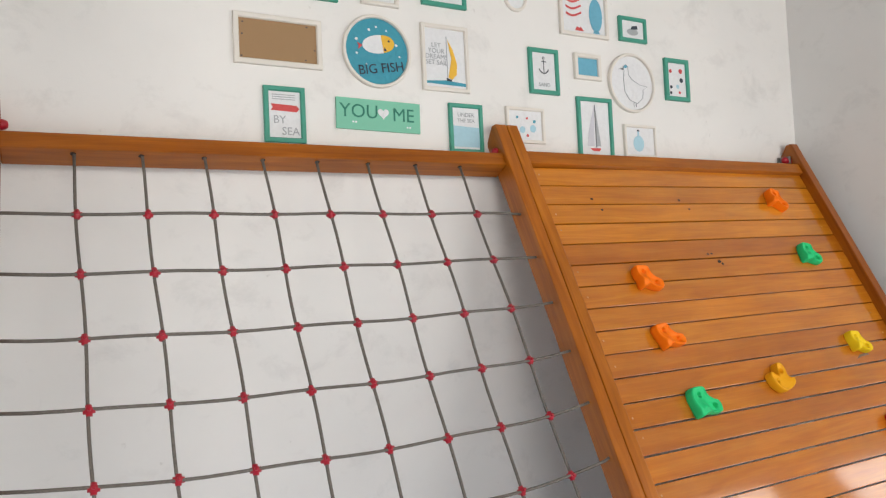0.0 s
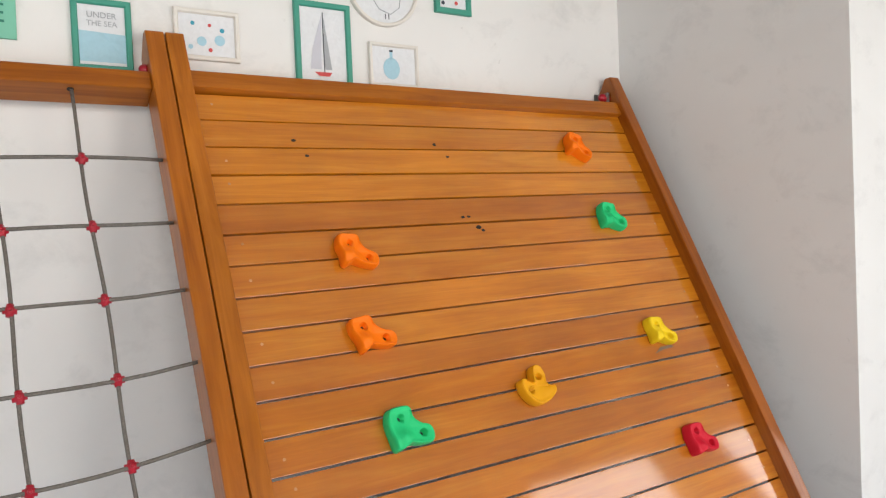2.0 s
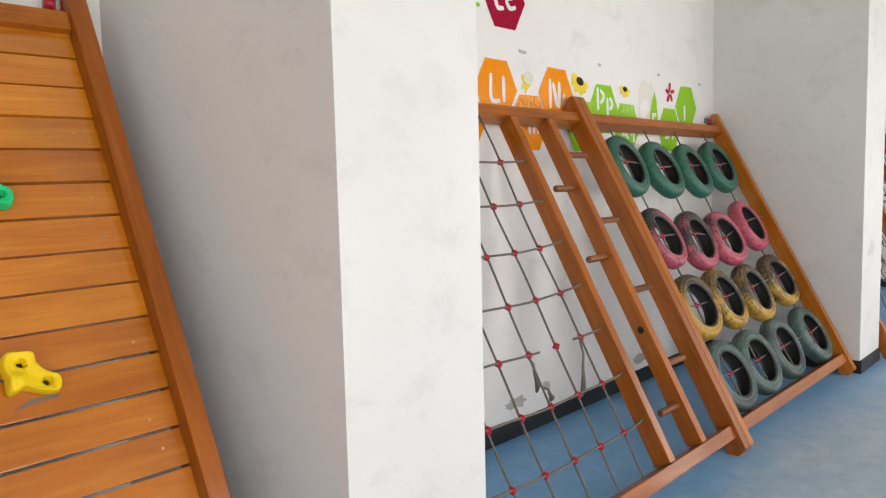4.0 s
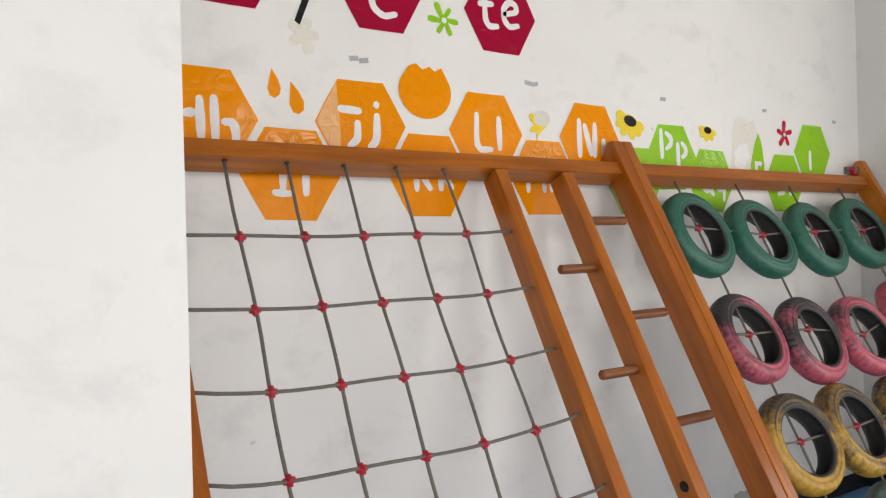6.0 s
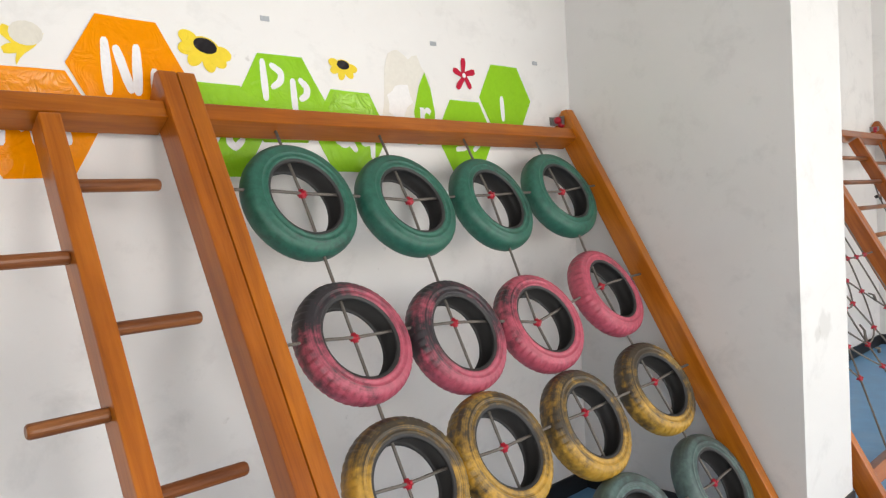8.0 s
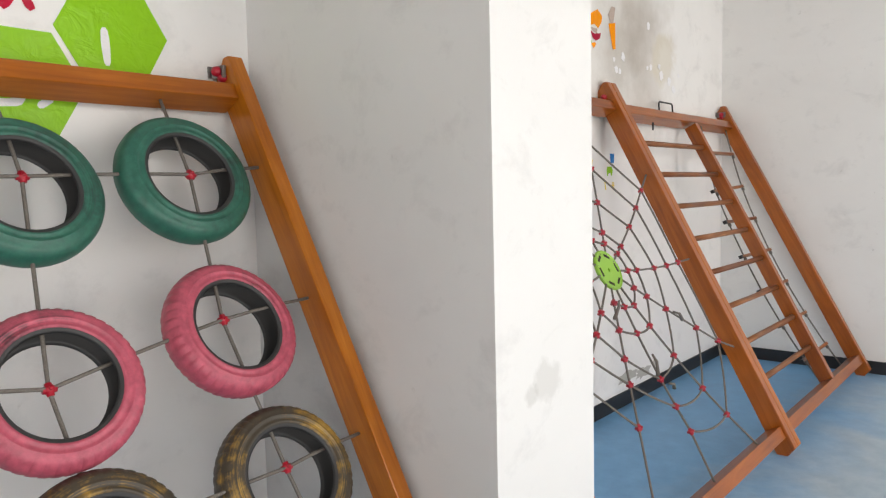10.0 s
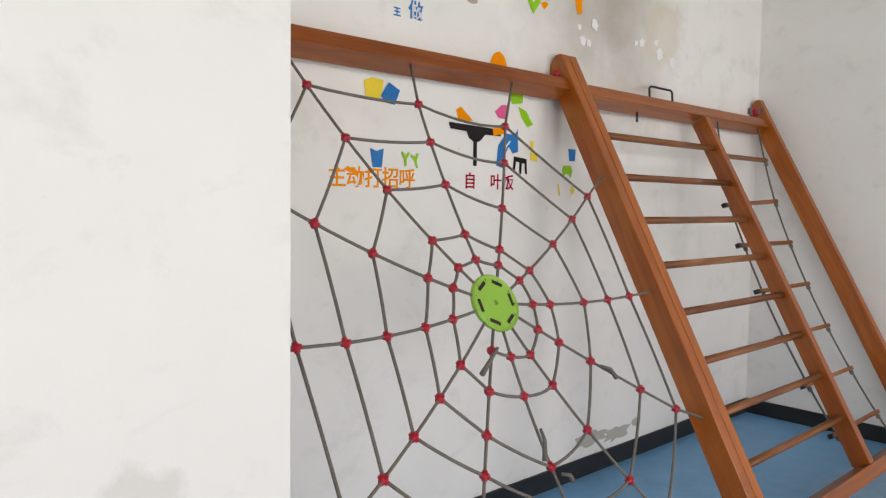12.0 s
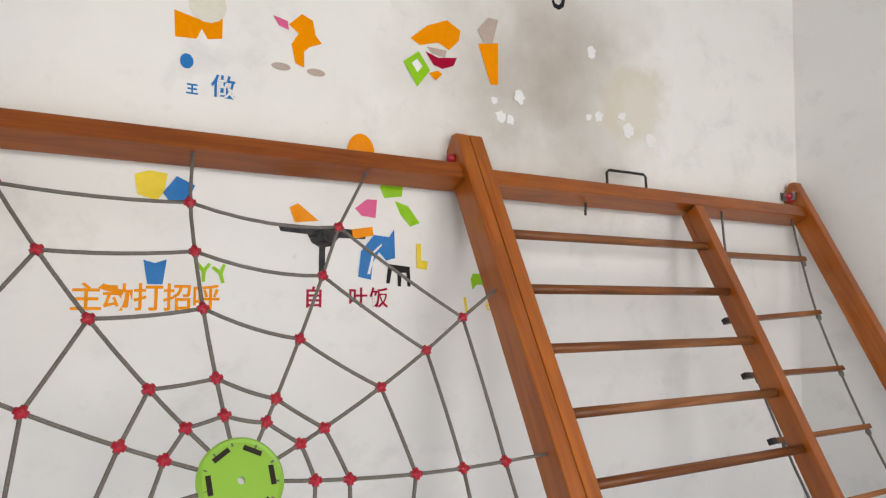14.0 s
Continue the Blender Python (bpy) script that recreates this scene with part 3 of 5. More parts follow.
# bay 1: rope net and plank wall
U1 = (-1.030, 1.008, 3.040)
net_frame = base_frame("net_climbing_frame", "leaning varnished wooden frame strung with a grey rope net", 1, U1[0], U1[1])
rope_net(net_frame, [-0.761 + 0.2122 * i for i in range(8)], [1.955 - 0.2118 * i for i in range(9)], U1[0] + 0.058, U1[1] - 0.058, BEAM[1][0], 0.168, 0.0140, 0.045)
bracket(net_frame, 1, U1[0] + 0.058, 1, 2.32)
bracket(net_frame, 1, U1[0], -1, 2.32)
bracket(net_frame, 1, U1[1] - 0.058, -1, 2.30)
wall_plate(net_frame, 1, U1[0] + 0.03)
wall_plate(net_frame, 1, U1[1])

plank_frame = base_frame("plank_climbing_wall", "leaning climbing wall of glossy orange-brown planks in a wooden frame", 1, U1[1] + 0.004, U1[2], up=0.018)
P0, P1 = U1[1] + 0.062, U1[2] - 0.058
PLANK = box(-(P1 - P0) / 2, (P1 - P0) / 2, -0.0484, 0.0484, -0.022, 0.0, 0.0016)
PLANK = mesh_of(PLANK, "plank")
for i in range(19):
    # the joints rise a little towards the pier
    left, right = 2.160 - 0.1032 * i, 2.184 - 0.1043 * i
    if left > 0.2:
        slip = 0.0012 * math.sin(7.1 * i)
        part("plank", PLANK, wood_plank, plank_frame,
             m=Matrix.Translation(((P0 + P1) / 2, (left + right) / 2 + slip, 0.0008 * math.sin(3.7 * i))) @ Matrix.Rotation((right - left) / (P1 - P0) + 0.0006 * math.sin(5 * i), 4, "Z"))
for u, s, r in ((1.377, 2.040, 0.007), (1.411, 1.980, 0.006), (1.928, 2.038, 0.007), (1.969, 1.985, 0.006), (1.948, 1.727, 0.007), (1.974, 1.729, 0.006), (2.002, 1.684, 0.010), (2.018, 1.672, 0.007)):
    spot = [(u + k * x, s + k * y) for k, (x, y) in zip([random.uniform(0.75, 1.2) for _ in range(10)], circle(0, 0, r * 1.2, r * 0.8, 10))]
    part("screw_hole", prism(spot, 0.0, 0.0014), hole_shade_black, plank_frame)
for i in range(19):
    for u in (P0 + 0.06, P1 - 0.07):
        if (i * 7 + int(u * 10)) % 3:
            part("wood_plug", prism(circle(u + 0.012 * math.sin(i * 4.3), 2.172 - 0.1037 * i + 0.012 * math.sin(9 * i), 0.0045, n=10), 0.0, 0.0010), wood_plug, plank_frame, "pale filled screw hole")
part("scuff", prism([(2.66 + x, 1.118 + y) for x, y in ((-0.05, -0.004), (0.0, 0.006), (0.06, 0.010), (0.05, 0.020), (-0.01, 0.018))], 0.0, 0.0012), scuff_grey, plank_frame, "dull grey scuff on a plank")
bracket(plank_frame, 1, U1[2] - 0.058, -1, 2.33)
wall_plate(plank_frame, 1, U1[2] - 0.07)


def smooth_outline(pts, steps=4):
    """A closed rounded curve through the corner points."""
    out, n = [], len(pts)
    for i in range(n):
        p0, p1, p2, p3 = (Vector(pts[(i + k - 1) % n]) for k in range(4))
        for q in range(steps):
            f = q / steps
            out.append(0.5 * (2 * p1 + (p2 - p0) * f + (2 * p0 - 5 * p1 + 4 * p2 - p3) * f * f + (3 * p1 - p0 - 3 * p2 + p3) * f ** 3))
    return out


def hold(label, material, u, s, size, turn, form, depth):
    """A resin hold: a lobed dished body with a rim, a knob that stands out and two deep bolt holes."""
    corners, holes, (kx, ky, kh) = form
    h = thing("climbing_hold", label, "climbing hold", lean(1, u, s, 0.0) @ Matrix.Rotation(radians(turn), 4, "Z"), "climbing holds on the plank wall")
    size *= 0.86
    shape = smooth_outline([(x * size, y * size * 0.94) for x, y in corners], 7)
    n, b, radius = len(shape), bmesh.new(), 0.0125
    rings = [(1.0, 0.0), (1.03, 0.12), (1.04, 0.40), (1.02, 0.74), (0.985, 0.93), (0.945, 1.0), (0.90, 0.97), (0.84, 0.90)] + [(0.84 - 0.065 * i, 0.88 - 0.012 * i) for i in range(1, 12)]
    loops, deep = [], []
    for k, hgt in rings:
        loop = []
        for p in shape:
            x, y, z = p.x * k, p.y * k, depth * hgt
            if hgt > 0.35:
                d = math.hypot(x - kx * size, y - ky * size)
                z += kh * depth * math.exp(-(d / (0.20 * size)) ** 2)
            for hx, hy in holes if k < 0.92 else ():
                dx, dy = x - hx * size, y - hy * size * 0.94
                d = max(math.hypot(dx, dy), 1e-4)
                if d < 0.78 * radius:
                    z = depth * 0.12
                elif d < 1.4 * radius:
                    x, y = hx * size + dx / d * radius, hy * size * 0.94 + dy / d * radius
            loop.append(b.verts.new((x, y, z)))
        loops.append(loop)
    for p, q in zip(loops, loops[1:]):
        for i in range(n):
            b.faces.new((p[i], p[(i + 1) % n], q[(i + 1) % n], q[i]))
    b.faces.new(loops[-1])
    b.faces.new(loops[0][::-1])
    part("hold_body", b, material, h, smooth=True)
    for hx, hy in holes:
        part("bolt_head", prism(circle(hx * size, hy * size * 0.94, 0.0080, n=6), depth * 0.10, depth * 0.30), black_metal, h, "dark sunk bolt head")
    return h


TRI = ([(-0.50, 0.20), (-0.40, 0.48), (-0.12, 0.54), (0.10, 0.50), (0.14, 0.24), (0.30, 0.06), (0.52, -0.04), (0.58, -0.24), (0.50, -0.42), (0.22, -0.42), (-0.06, -0.38), (-0.40, -0.48), (-0.47, -0.16)], ((-0.16, 0.26), (0.32, -0.18)), (-0.22, -0.22, 0.55))
BOOT = ([(-0.52, 0.22), (-0.46, 0.50), (-0.22, 0.53), (0.04, 0.50), (0.10, 0.24), (0.26, 0.04), (0.52, -0.10), (0.56, -0.30), (0.46, -0.44), (0.16, -0.40), (-0.14, -0.30), (-0.34, -0.40), (-0.44, -0.34), (-0.46, -0.06)], ((-0.18, 0.25), (0.29, -0.20)), (-0.28, -0.14, 0.50))
CRES = ([(-0.50, 0.04), (-0.42, 0.20), (-0.26, 0.12), (-0.10, 0.08), (-0.06, 0.34), (0.02, 0.54), (0.20, 0.54), (0.30, 0.30), (0.28, 0.02), (0.38, -0.10), (0.52, -0.08), (0.50, -0.24), (0.26, -0.46), (-0.10, -0.52), (-0.38, -0.30)], ((0.10, 0.24), (-0.22, -0.12)), (0.36, -0.20, 0.30))
hold("orange moulded climbing hold bolted to the planks", hold_orange, 2.624, 2.028, 0.128, -22, BOOT, 0.045)
hold("green moulded climbing hold bolted to the planks", hold_green, 2.652, 1.693, 0.132, -14, TRI, 0.042)
hold("orange moulded climbing hold bolted to the planks", hold_orange, 1.484, 1.602, 0.140, -4, BOOT, 0.042)
hold("bright orange moulded climbing hold bolted to the planks", hold_orange, 1.463, 1.325, 0.142, 8, BOOT, 0.042)
hold("yellow moulded climbing hold bolted to the planks", hold_yellow, 2.658, 1.189, 0.130, -6, BOOT, 0.042)
hold("amber crescent climbing hold bolted to the planks", hold_amber, 1.994, 1.078, 0.146, -4, CRES, 0.042)
hold("green moulded climbing hold bolted to the planks", hold_green, 1.496, 1.028, 0.148, 0, TRI, 0.044)
hold("red moulded climbing hold bolted to the planks", hold_red, 2.631, 0.776, 0.132, -4, TRI, 0.044)

# bay 2: rope net with a peg rail, and tyres on ropes
U2 = (3.913, 5.972, 8.052)
DIV1, DIV2 = (5.203, 5.260), (5.549, 5.606)
peg_frame = base_frame("net_and_peg_climbing_frame", "leaning wooden frame with a rope net and round pegs", 2, U2[0], U2[1])
rope_net(peg_frame, [4.178 + 0.2032 * i for i in range(5)], [1.818 - 0.2353 * i for i in range(7)], U2[0] + 0.058, DIV1[0], BEAM[2][0], 0.168, 0.0105, 0.014, dips=(0.012, 0.018, 0.030, 0.037, 0.028, 0.026, 0.028), cut={4: (2, 4)})
for a, b in (DIV1, DIV2):
    part("divider", box(a, b, 0.172, BEAM[2][0] - 0.002, N0 + 0.006, N1 - 0.012, 0.005), wood_post, peg_frame)


def peg(fr, u0, u1, s):
    pts = [(u0 + (u1 - u0) * f, s, -0.005) for f in (0, 0.02, 0.05, 0.95, 0.98, 1.0)]
    part("peg", tube(pts, [0.014, 0.0175, 0.0185, 0.0185, 0.0175, 0.014], 16), wood_rung, fr, "round brown wooden peg", smooth=False)


for i in range(4):
    peg(peg_frame, DIV2[1] - 0.002, 5.838, 1.866 - 0.4255 * i)
for s in (1.652, 1.229, 0.384):
    peg(peg_frame, 5.372, DIV2[0] + 0.002, s)
part("peg_hole", prism(circle(0, 0.80, 0.019, n=16), -0.001, 0.001), hole_shade_black, peg_frame, "empty dark peg hole", m=Matrix.Translation((DIV2[0], 0, -0.005)) @ Matrix.Rotation(radians(90), 4, "Y"))
for u, s, d, way in ((4.585, 0.845, 0.15, 0.07), (4.992, 0.842, 0.24, -0.05), (4.60, 0.70, 0.06, 0.12)):
    pts = [(u + way * f + 0.008 * math.sin(9 * f), s - d * f, -0.09 * f * f) for f in (0, 0.25, 0.5, 0.7, 0.85, 1.0)]
    part("frayed_rope", tube(pts, [ROPE_R, ROPE_R, 0.007, 0.010, 0.013, 0.006]), rope_grey, peg_frame, "torn frayed rope end", smooth=True)
bracket(peg_frame, 2, U2[0] + 0.058, 1, 2.19)
bracket(peg_frame, 2, U2[0], -1, 2.19)
wall_plate(peg_frame, 2, U2[0] + 0.03)
wall_plate(peg_frame, 2, U2[1])

tyre_frame = base_frame("tyre_climbing_frame", "leaning wooden frame with old tyres threaded on ropes", 2, U2[1] + 0.004, U2[2])
TY_U = [[6.325, 6.783, 7.248, 7.742], [6.318, 6.750, 7.172, 7.683], [6.312, 6.735, 7.202, 7.720], [6.300, 6.730, 7.200, 7.780]]
TY_S = [[1.838, 1.795, 1.808, 1.814], [1.306, 1.291, 1.225, 1.322], [0.835, 0.832, 0.843, 0.858], [0.398, 0.396, 0.398, 0.396]]


# each tyre hangs a little off its rope crossing
OFF_U = [[-0.013, -0.015, -0.012, -0.019], [-0.002, -0.005, 0.018, 0.021], [0.002, -0.011, -0.010, -0.007], [0.0, 0.0, 0.0, -0.006]]
OFF_S = [[-0.028, -0.014, -0.039, -0.014], [-0.012, -0.049, -0.002, -0.032], [-0.006, -0.008, -0.040, -0.025], [-0.010, -0.010, -0.010, -0.010]]


def tyre_mesh(od, hole, width, cuts):
    """A tyre: ribbed side walls, a round tread with cut slits and an open inside."""
    h, ro, ri = width / 2, od / 2, hole / 2
    side = [(ri, h * 0.78), (ri + 0.005, h * 0.90), (ri + 0.012, h * 0.94), (ri + 0.015, h * 1.02), (ri + 0.021, h * 1.02), (ri + 0.024, h * 0.95),
            (ri + 0.034, h * 0.98), (ri + 0.036, h * 1.03), (ri + 0.040, h * 1.03), (ri + 0.042, h * 0.97), (ro - 0.026, h * 0.97), (ro - 0.014, h * 0.84)]
    tread = [(ro - 0.005, h * 0.60), (ro - 0.001, h * 0.34), (ro, h * 0.06)]
    inner = [(ri + 0.012, -h * 0.70), (ro - 0.022, -h * 0.72), (ro - 0.018, 0.0), (ro - 0.022, h * 0.72), (ri + 0.012, h * 0.70)]
    outer = side + tread
    prof = outer + [(r, -z) for r, z in outer[::-1]] + inner
    lows = {len(side) - 1: 0.0016, len(side): 0.0026, len(side) + 1: 0.0018}
    n_out, b, loops = len(outer), bmesh.new(), []
    count = 46 if cuts else 28
    step = 2 * math.pi / count
    for i in range(count):
        for da, groove in ((0.0, False), (0.42 * step, False), (0.90 * step, cuts), (0.975 * step, cuts)):
            loop = []
            for q, (r, z) in enumerate(prof):
                mirror = q if q < n_out else 2 * n_out - 1 - q
                low = lows.get(mirror, 0.0) if groove else 0.0
                a = i * step + da
                loop.append(b.verts.new(((r - low) * math.cos(a), (r - low) * math.sin(a), z)))
            loops.append((loop, groove))
    n = len(prof)
    for (p, gp), (q, gq) in zip(loops, loops[1:] + loops[:1]):
        for k in range(n):
            f = b.faces.new((p[k], q[k], q[(k + 1) % n], p[(k + 1) % n]))
            if k >= 2 * n_out - 2:
                f.material_index = 1
            if k in (0, 1):
                f.material_index = 1
    bmesh.ops.recalc_face_normals(b, faces=b.faces)
    return b


PLAIN_TYRE, CUT_TYRE = tyre_mesh(0.428, 0.264, 0.098, False), tyre_mesh(0.416, 0.264, 0.098, True)
ROWS_OF_TYRES = [(tyre_green, "dusty dark green painted tyre threaded on ropes", PLAIN_TYRE), (tyre_pink, "faded pink painted tyre with worn black patches", CUT_TYRE),
                 (tyre_yellow, "yellow painted tyre worn to dark rubber", CUT_TYRE), (tyre_grey, "grey-green painted tyre threaded on ropes", PLAIN_TYRE)]


def tyre_parts(bm):
    """The painted casing and the bare lining, as two meshes."""
    out = []
    for keep in (0, 1):
        c = bm.copy()
        bmesh.ops.delete(c, geom=[f for f in c.faces if f.material_index != keep], context="FACES")
        for f in c.faces:
            f.material_index = 0
        out.append(mesh_of(c, "tyre_part", True))
    return out


for i, (mat, lab, shape) in enumerate(ROWS_OF_TYRES):
    for j in range(4):
        tilt = Matrix.Rotation(radians(random.uniform(-4, 4)), 4, "Y") @ Matrix.Rotation(radians(random.uniform(-3, 3)), 4, "X") @ Matrix.Rotation(random.uniform(-0.35, 0.35), 4, "Z")
        k = 1.0 + random.uniform(-0.015, 0.015)
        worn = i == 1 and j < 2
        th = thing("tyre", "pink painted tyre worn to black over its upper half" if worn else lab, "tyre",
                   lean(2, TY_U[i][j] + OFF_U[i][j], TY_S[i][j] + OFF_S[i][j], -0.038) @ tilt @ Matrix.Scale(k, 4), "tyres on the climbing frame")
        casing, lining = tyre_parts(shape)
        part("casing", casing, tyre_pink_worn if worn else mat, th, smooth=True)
        part("lining", lining, tyre_inner, th, "bare black rubber lining", smooth=True)
for j in range(4):
    pts = [(TY_U[0][j] - 0.02, BEAM[2][0] + 0.01, -0.020)] + [(TY_U[i][j], TY_S[i][j], -0.034) for i in range(4)] + [(TY_U[3][j], 0.16, -0.020)]
    full = []
    for a, b in zip(pts, pts[1:]):
        full += bent(a, b, 0, 3)[:-1]
    part("upright_rope", tube(full + [Vector(pts[-1])], ROPE_R), rope_grey, tyre_frame, smooth=True)
for i in range(4):
    pts = [(U2[1] + 0.05, TY_S[i][0] + 0.012, -0.01)] + [(TY_U[i][j], TY_S[i][j], -0.026) for j in range(4)] + [(U2[2] - 0.05, TY_S[i][3] + 0.018, -0.01)]
    full = []
    for a, b in zip(pts, pts[1:]):
        full += bent(a, b, -0.004, 3)[:-1]
    part("level_rope", tube(full + [Vector(pts[-1])], ROPE_R), rope_grey, tyre_frame, smooth=True)
    for j in range(4):
        part("rope_clip", KNOT, red_plastic, tyre_frame, m=Matrix.Translation((TY_U[i][j], TY_S[i][j], -0.030)))
bracket(tyre_frame, 2, U2[2] - 0.058, -1, 2.20)
wall_plate(tyre_frame, 2, U2[2] - 0.07)

# bay 3: rope web, ladder and rope ladder
U3 = (8.700, 10.737, 12.845)
web_frame = base_frame("web_climbing_frame", "leaning wooden frame with a rope spider web round a green disc", 3, U3[0], U3[1])
HUB = Vector((9.7615, 1.256, 0.0))
SPOKES = [  # end on the frame, the way it leaves the hub, and how far out its clips sit
    ((9.147, 2.225), 123.7, (0.186, 0.318, 0.550, 0.771, 0.984)),
    ((9.718, 2.225), 94.5, (0.169, 0.270, 0.470, 0.645, 0.804)),
    ((10.290, 2.225), 62.5, (0.162, 0.232, 0.424, 0.650, 0.842)),
    ((10.680, 1.780), 29.2, (0.180, 0.260, 0.474, 0.678, 0.869)),
    ((10.680, 1.213), -3.4, (0.189, 0.283, 0.477, 0.627, 0.771)),
    ((10.680, 0.655), -34.7, (0.205, 0.310, 0.471, 0.738, 0.939)),
    ((10.360, 0.165), -63.2, (0.220, 0.353, 0.553, 0.788, 0.987)),
    ((9.740, 0.165), -89.3, (0.198, 0.338, 0.579, 0.720, 0.850)),
    ((9.130, 0.165), -119.6, (0.190, 0.340, 0.491, 0.620, 0.823)),
    ((8.760, 0.590), -146.3, (0.318, 0.474, 0.643, 0.813, 0.983)),
    ((8.760, 1.192), -175.5, (0.224, 0.353, 0.514, 0.669, 0.834)),
    ((8.760, 1.750), 153.3, (0.188, 0.294, 0.515, 0.729, 0.935)),
]

TWIST = (7.8, 4.4, -3.0, -5.8, -4.9, -1.2, -6.0, -6.5, 0.0, 5.5, 7.6, 6.4)  # how far each spoke bows sideways


def slack(u, s):
    """How far the web hangs behind the frame."""
    return -0.034 * max(0.0, 1 - (u - 9.72) ** 2) * max(0.0, 1 - ((s - 1.2) / 1.06) ** 2)


def spoke_at(k, d):
    """The place d metres out from the hub along a spoke; past its last clip it runs to the frame."""
    end, ang, dist = SPOKES[k]
    ang += TWIST[k] * max(0.0, 1 - d / dist[-1])
    p = HUB + Vector((math.cos(radians(ang)), math.sin(radians(ang)), 0)) * min(d, dist[-1])
    if d > dist[-1]:
        p = p + (Vector((*end, 0.0)) - p).normalized() * (d - dist[-1])
    return p + Vector((0, 0, 0.003 + slack(p.x, p.y)))


def spoke_length(k):
    return SPOKES[k][2][-1] + (Vector((*SPOKES[k][0], 0.003)) - spoke_at(k, SPOKES[k][2][-1])).length


for k, (end, ang, dist) in enumerate(SPOKES):
    length = spoke_length(k)
    part("spoke_rope", tube([spoke_at(k, 0.085 + (length - 0.075) * i / 12) for i in range(13)], ROPE_R), rope_grey, web_frame, smooth=True)
    nxt = (k + 1) % len(SPOKES)
    for r in range(5):
        p = spoke_at(k, dist[r])
        part("rope_clip", KNOT, red_plastic, web_frame, m=Matrix.Translation(p) @ Matrix.Rotation(radians(ang), 4, "Z"))
        step = r - 1 if k == 8 else r  # a torn ring makes the next ones run on as a spiral
        if step < 0 or (k == 7 and r == 4):
            continue
        a, b = spoke_at(k, dist[r]), spoke_at(nxt, SPOKES[nxt][2][step])
        flat = abs(a.x - b.x) / max((a - b).length, 0.01)
        part("ring_rope", tube(bent(a, b, (0.03 if k == 0 else 0.07) * flat ** 3 * (a - b).length, 6, 0.004), ROPE_R), rope_grey, web_frame, smooth=True)
part("ring_rope", tube(bent((8.812, 2.230, 0), (8.750, 2.178, 0), 0.0, 4), ROPE_R), rope_grey, web_frame, smooth=True)
for (u, s), d in (((9.667, 1.090), (-0.10, -0.075)), ((9.735, 0.80), (-0.02, -0.10)), ((9.76, 0.645), (0.05, -0.03)), ((10.16, 0.955), (0.08, -0.055))):
    pts = [(u, s, 0), (u + d[0] * 0.5, s + d[1] * 0.4, 0.01), (u + d[0], s + d[1], -0.01)]
    part("frayed_rope", tube(pts, [ROPE_R, 0.007, 0.010]), rope_grey, web_frame, "torn frayed rope end", smooth=True)

# green hub disc with eight slots
hub = part("hub_disc", ring(HUB.x, HUB.y, [(0.010, 0.008), (0.094, 0.008), (0.101, 0.013), (0.107, 0.008), (0.108, 0.0), (0.104, -0.008), (0.010, -0.008)], 48), disc_green, web_frame, "lime green slotted plastic disc", smooth=False, m=Matrix.Translation((0, 0, slack(HUB.x, HUB.y))))
# slots are flat dark strips on the disc, shade painted instead of cut
for i in range(6):
    a = 2 * math.pi * (i + 0.05) / 6
    c = HUB + Vector((0.078 * math.cos(a), 0.078 * math.sin(a), 0))
    tang = Vector((-math.sin(a), math.cos(a), 0))
    pts = [c + tang * x for x in (-0.024, -0.012, 0.0, 0.012, 0.024)]
    outl = [(p.x + 0.0065 * math.cos(a), p.y + 0.0065 * math.sin(a)) for p in pts] + [(p.x - 0.0065 * math.cos(a), p.y - 0.0065 * math.sin(a)) for p in pts[::-1]]
    part("slot", prism(outl, 0.0082, 0.0095), hole_shade_black, hub, "slot painted dark for its inner shade, with a worn rim")
bracket(web_frame, 3, U3[0] + 0.058, 1, 2.345)
bracket(web_frame, 3, U3[0], -1, 2.345)
bracket(web_frame, 3, U3[1] - 0.058, -1, 2.345)
bracket(web_frame, 3, U3[1], 1, 0.03)
wall_plate(web_frame, 3, U3[0] + 0.09)
wall_plate(web_frame, 3, U3[1])

ladder_frame = base_frame("ladder_climbing_frame", "leaning wooden frame with a rung ladder and a narrow rope ladder", 3, U3[1] + 0.004, U3[2], up=-0.014)
LDIV = (11.900, 11.957)
part("divider", box(*LDIV, 0.172, BEAM[3][0] - 0.016, N0 + 0.006, N1 - 0.012, 0.005), red_post, ladder_frame)
for i in range(8):
    s = 2.015 - 0.2283 * i
    pts = [(U3[1] + 0.05 + (LDIV[0] - U3[1] - 0.04) * f, s, -0.004) for f in (0, 0.3, 0.6, 1.0)]
    part("rung", tube(pts, 0.0175, 16), wood_rung, ladder_frame, "round brown wooden rung", smooth=True)
bracket(ladder_frame, 3, U3[2] - 0.058, -1, 2.35)
bracket(ladder_frame, 3, U3[2] - 0.03, 0, 0.03)
wall_plate(ladder_frame, 3, U3[2] - 0.07)
# black steel handle on the beam with its bolt below
H0, H1 = BEAM[3][1] - 0.016, BEAM[3][1] + 0.061
hn = [(11.44, H0, -0.01), (11.44, H1 - 0.01, 0.02), (11.455, H1, 0.025), (11.66, H1, 0.025), (11.675, H1 - 0.01, 0.02), (11.675, H0, -0.01)]
part("handle", tube(hn, 0.006, 8), black_metal, ladder_frame, "black bent steel handle on the beam", smooth=True)
part("bolt", tube([(11.30, BEAM[3][0] - 0.010, -0.03), (11.30, BEAM[3][0] - 0.056, -0.055)], 0.006, 8), black_metal, ladder_frame, "black bolt end under the beam", smooth=True)

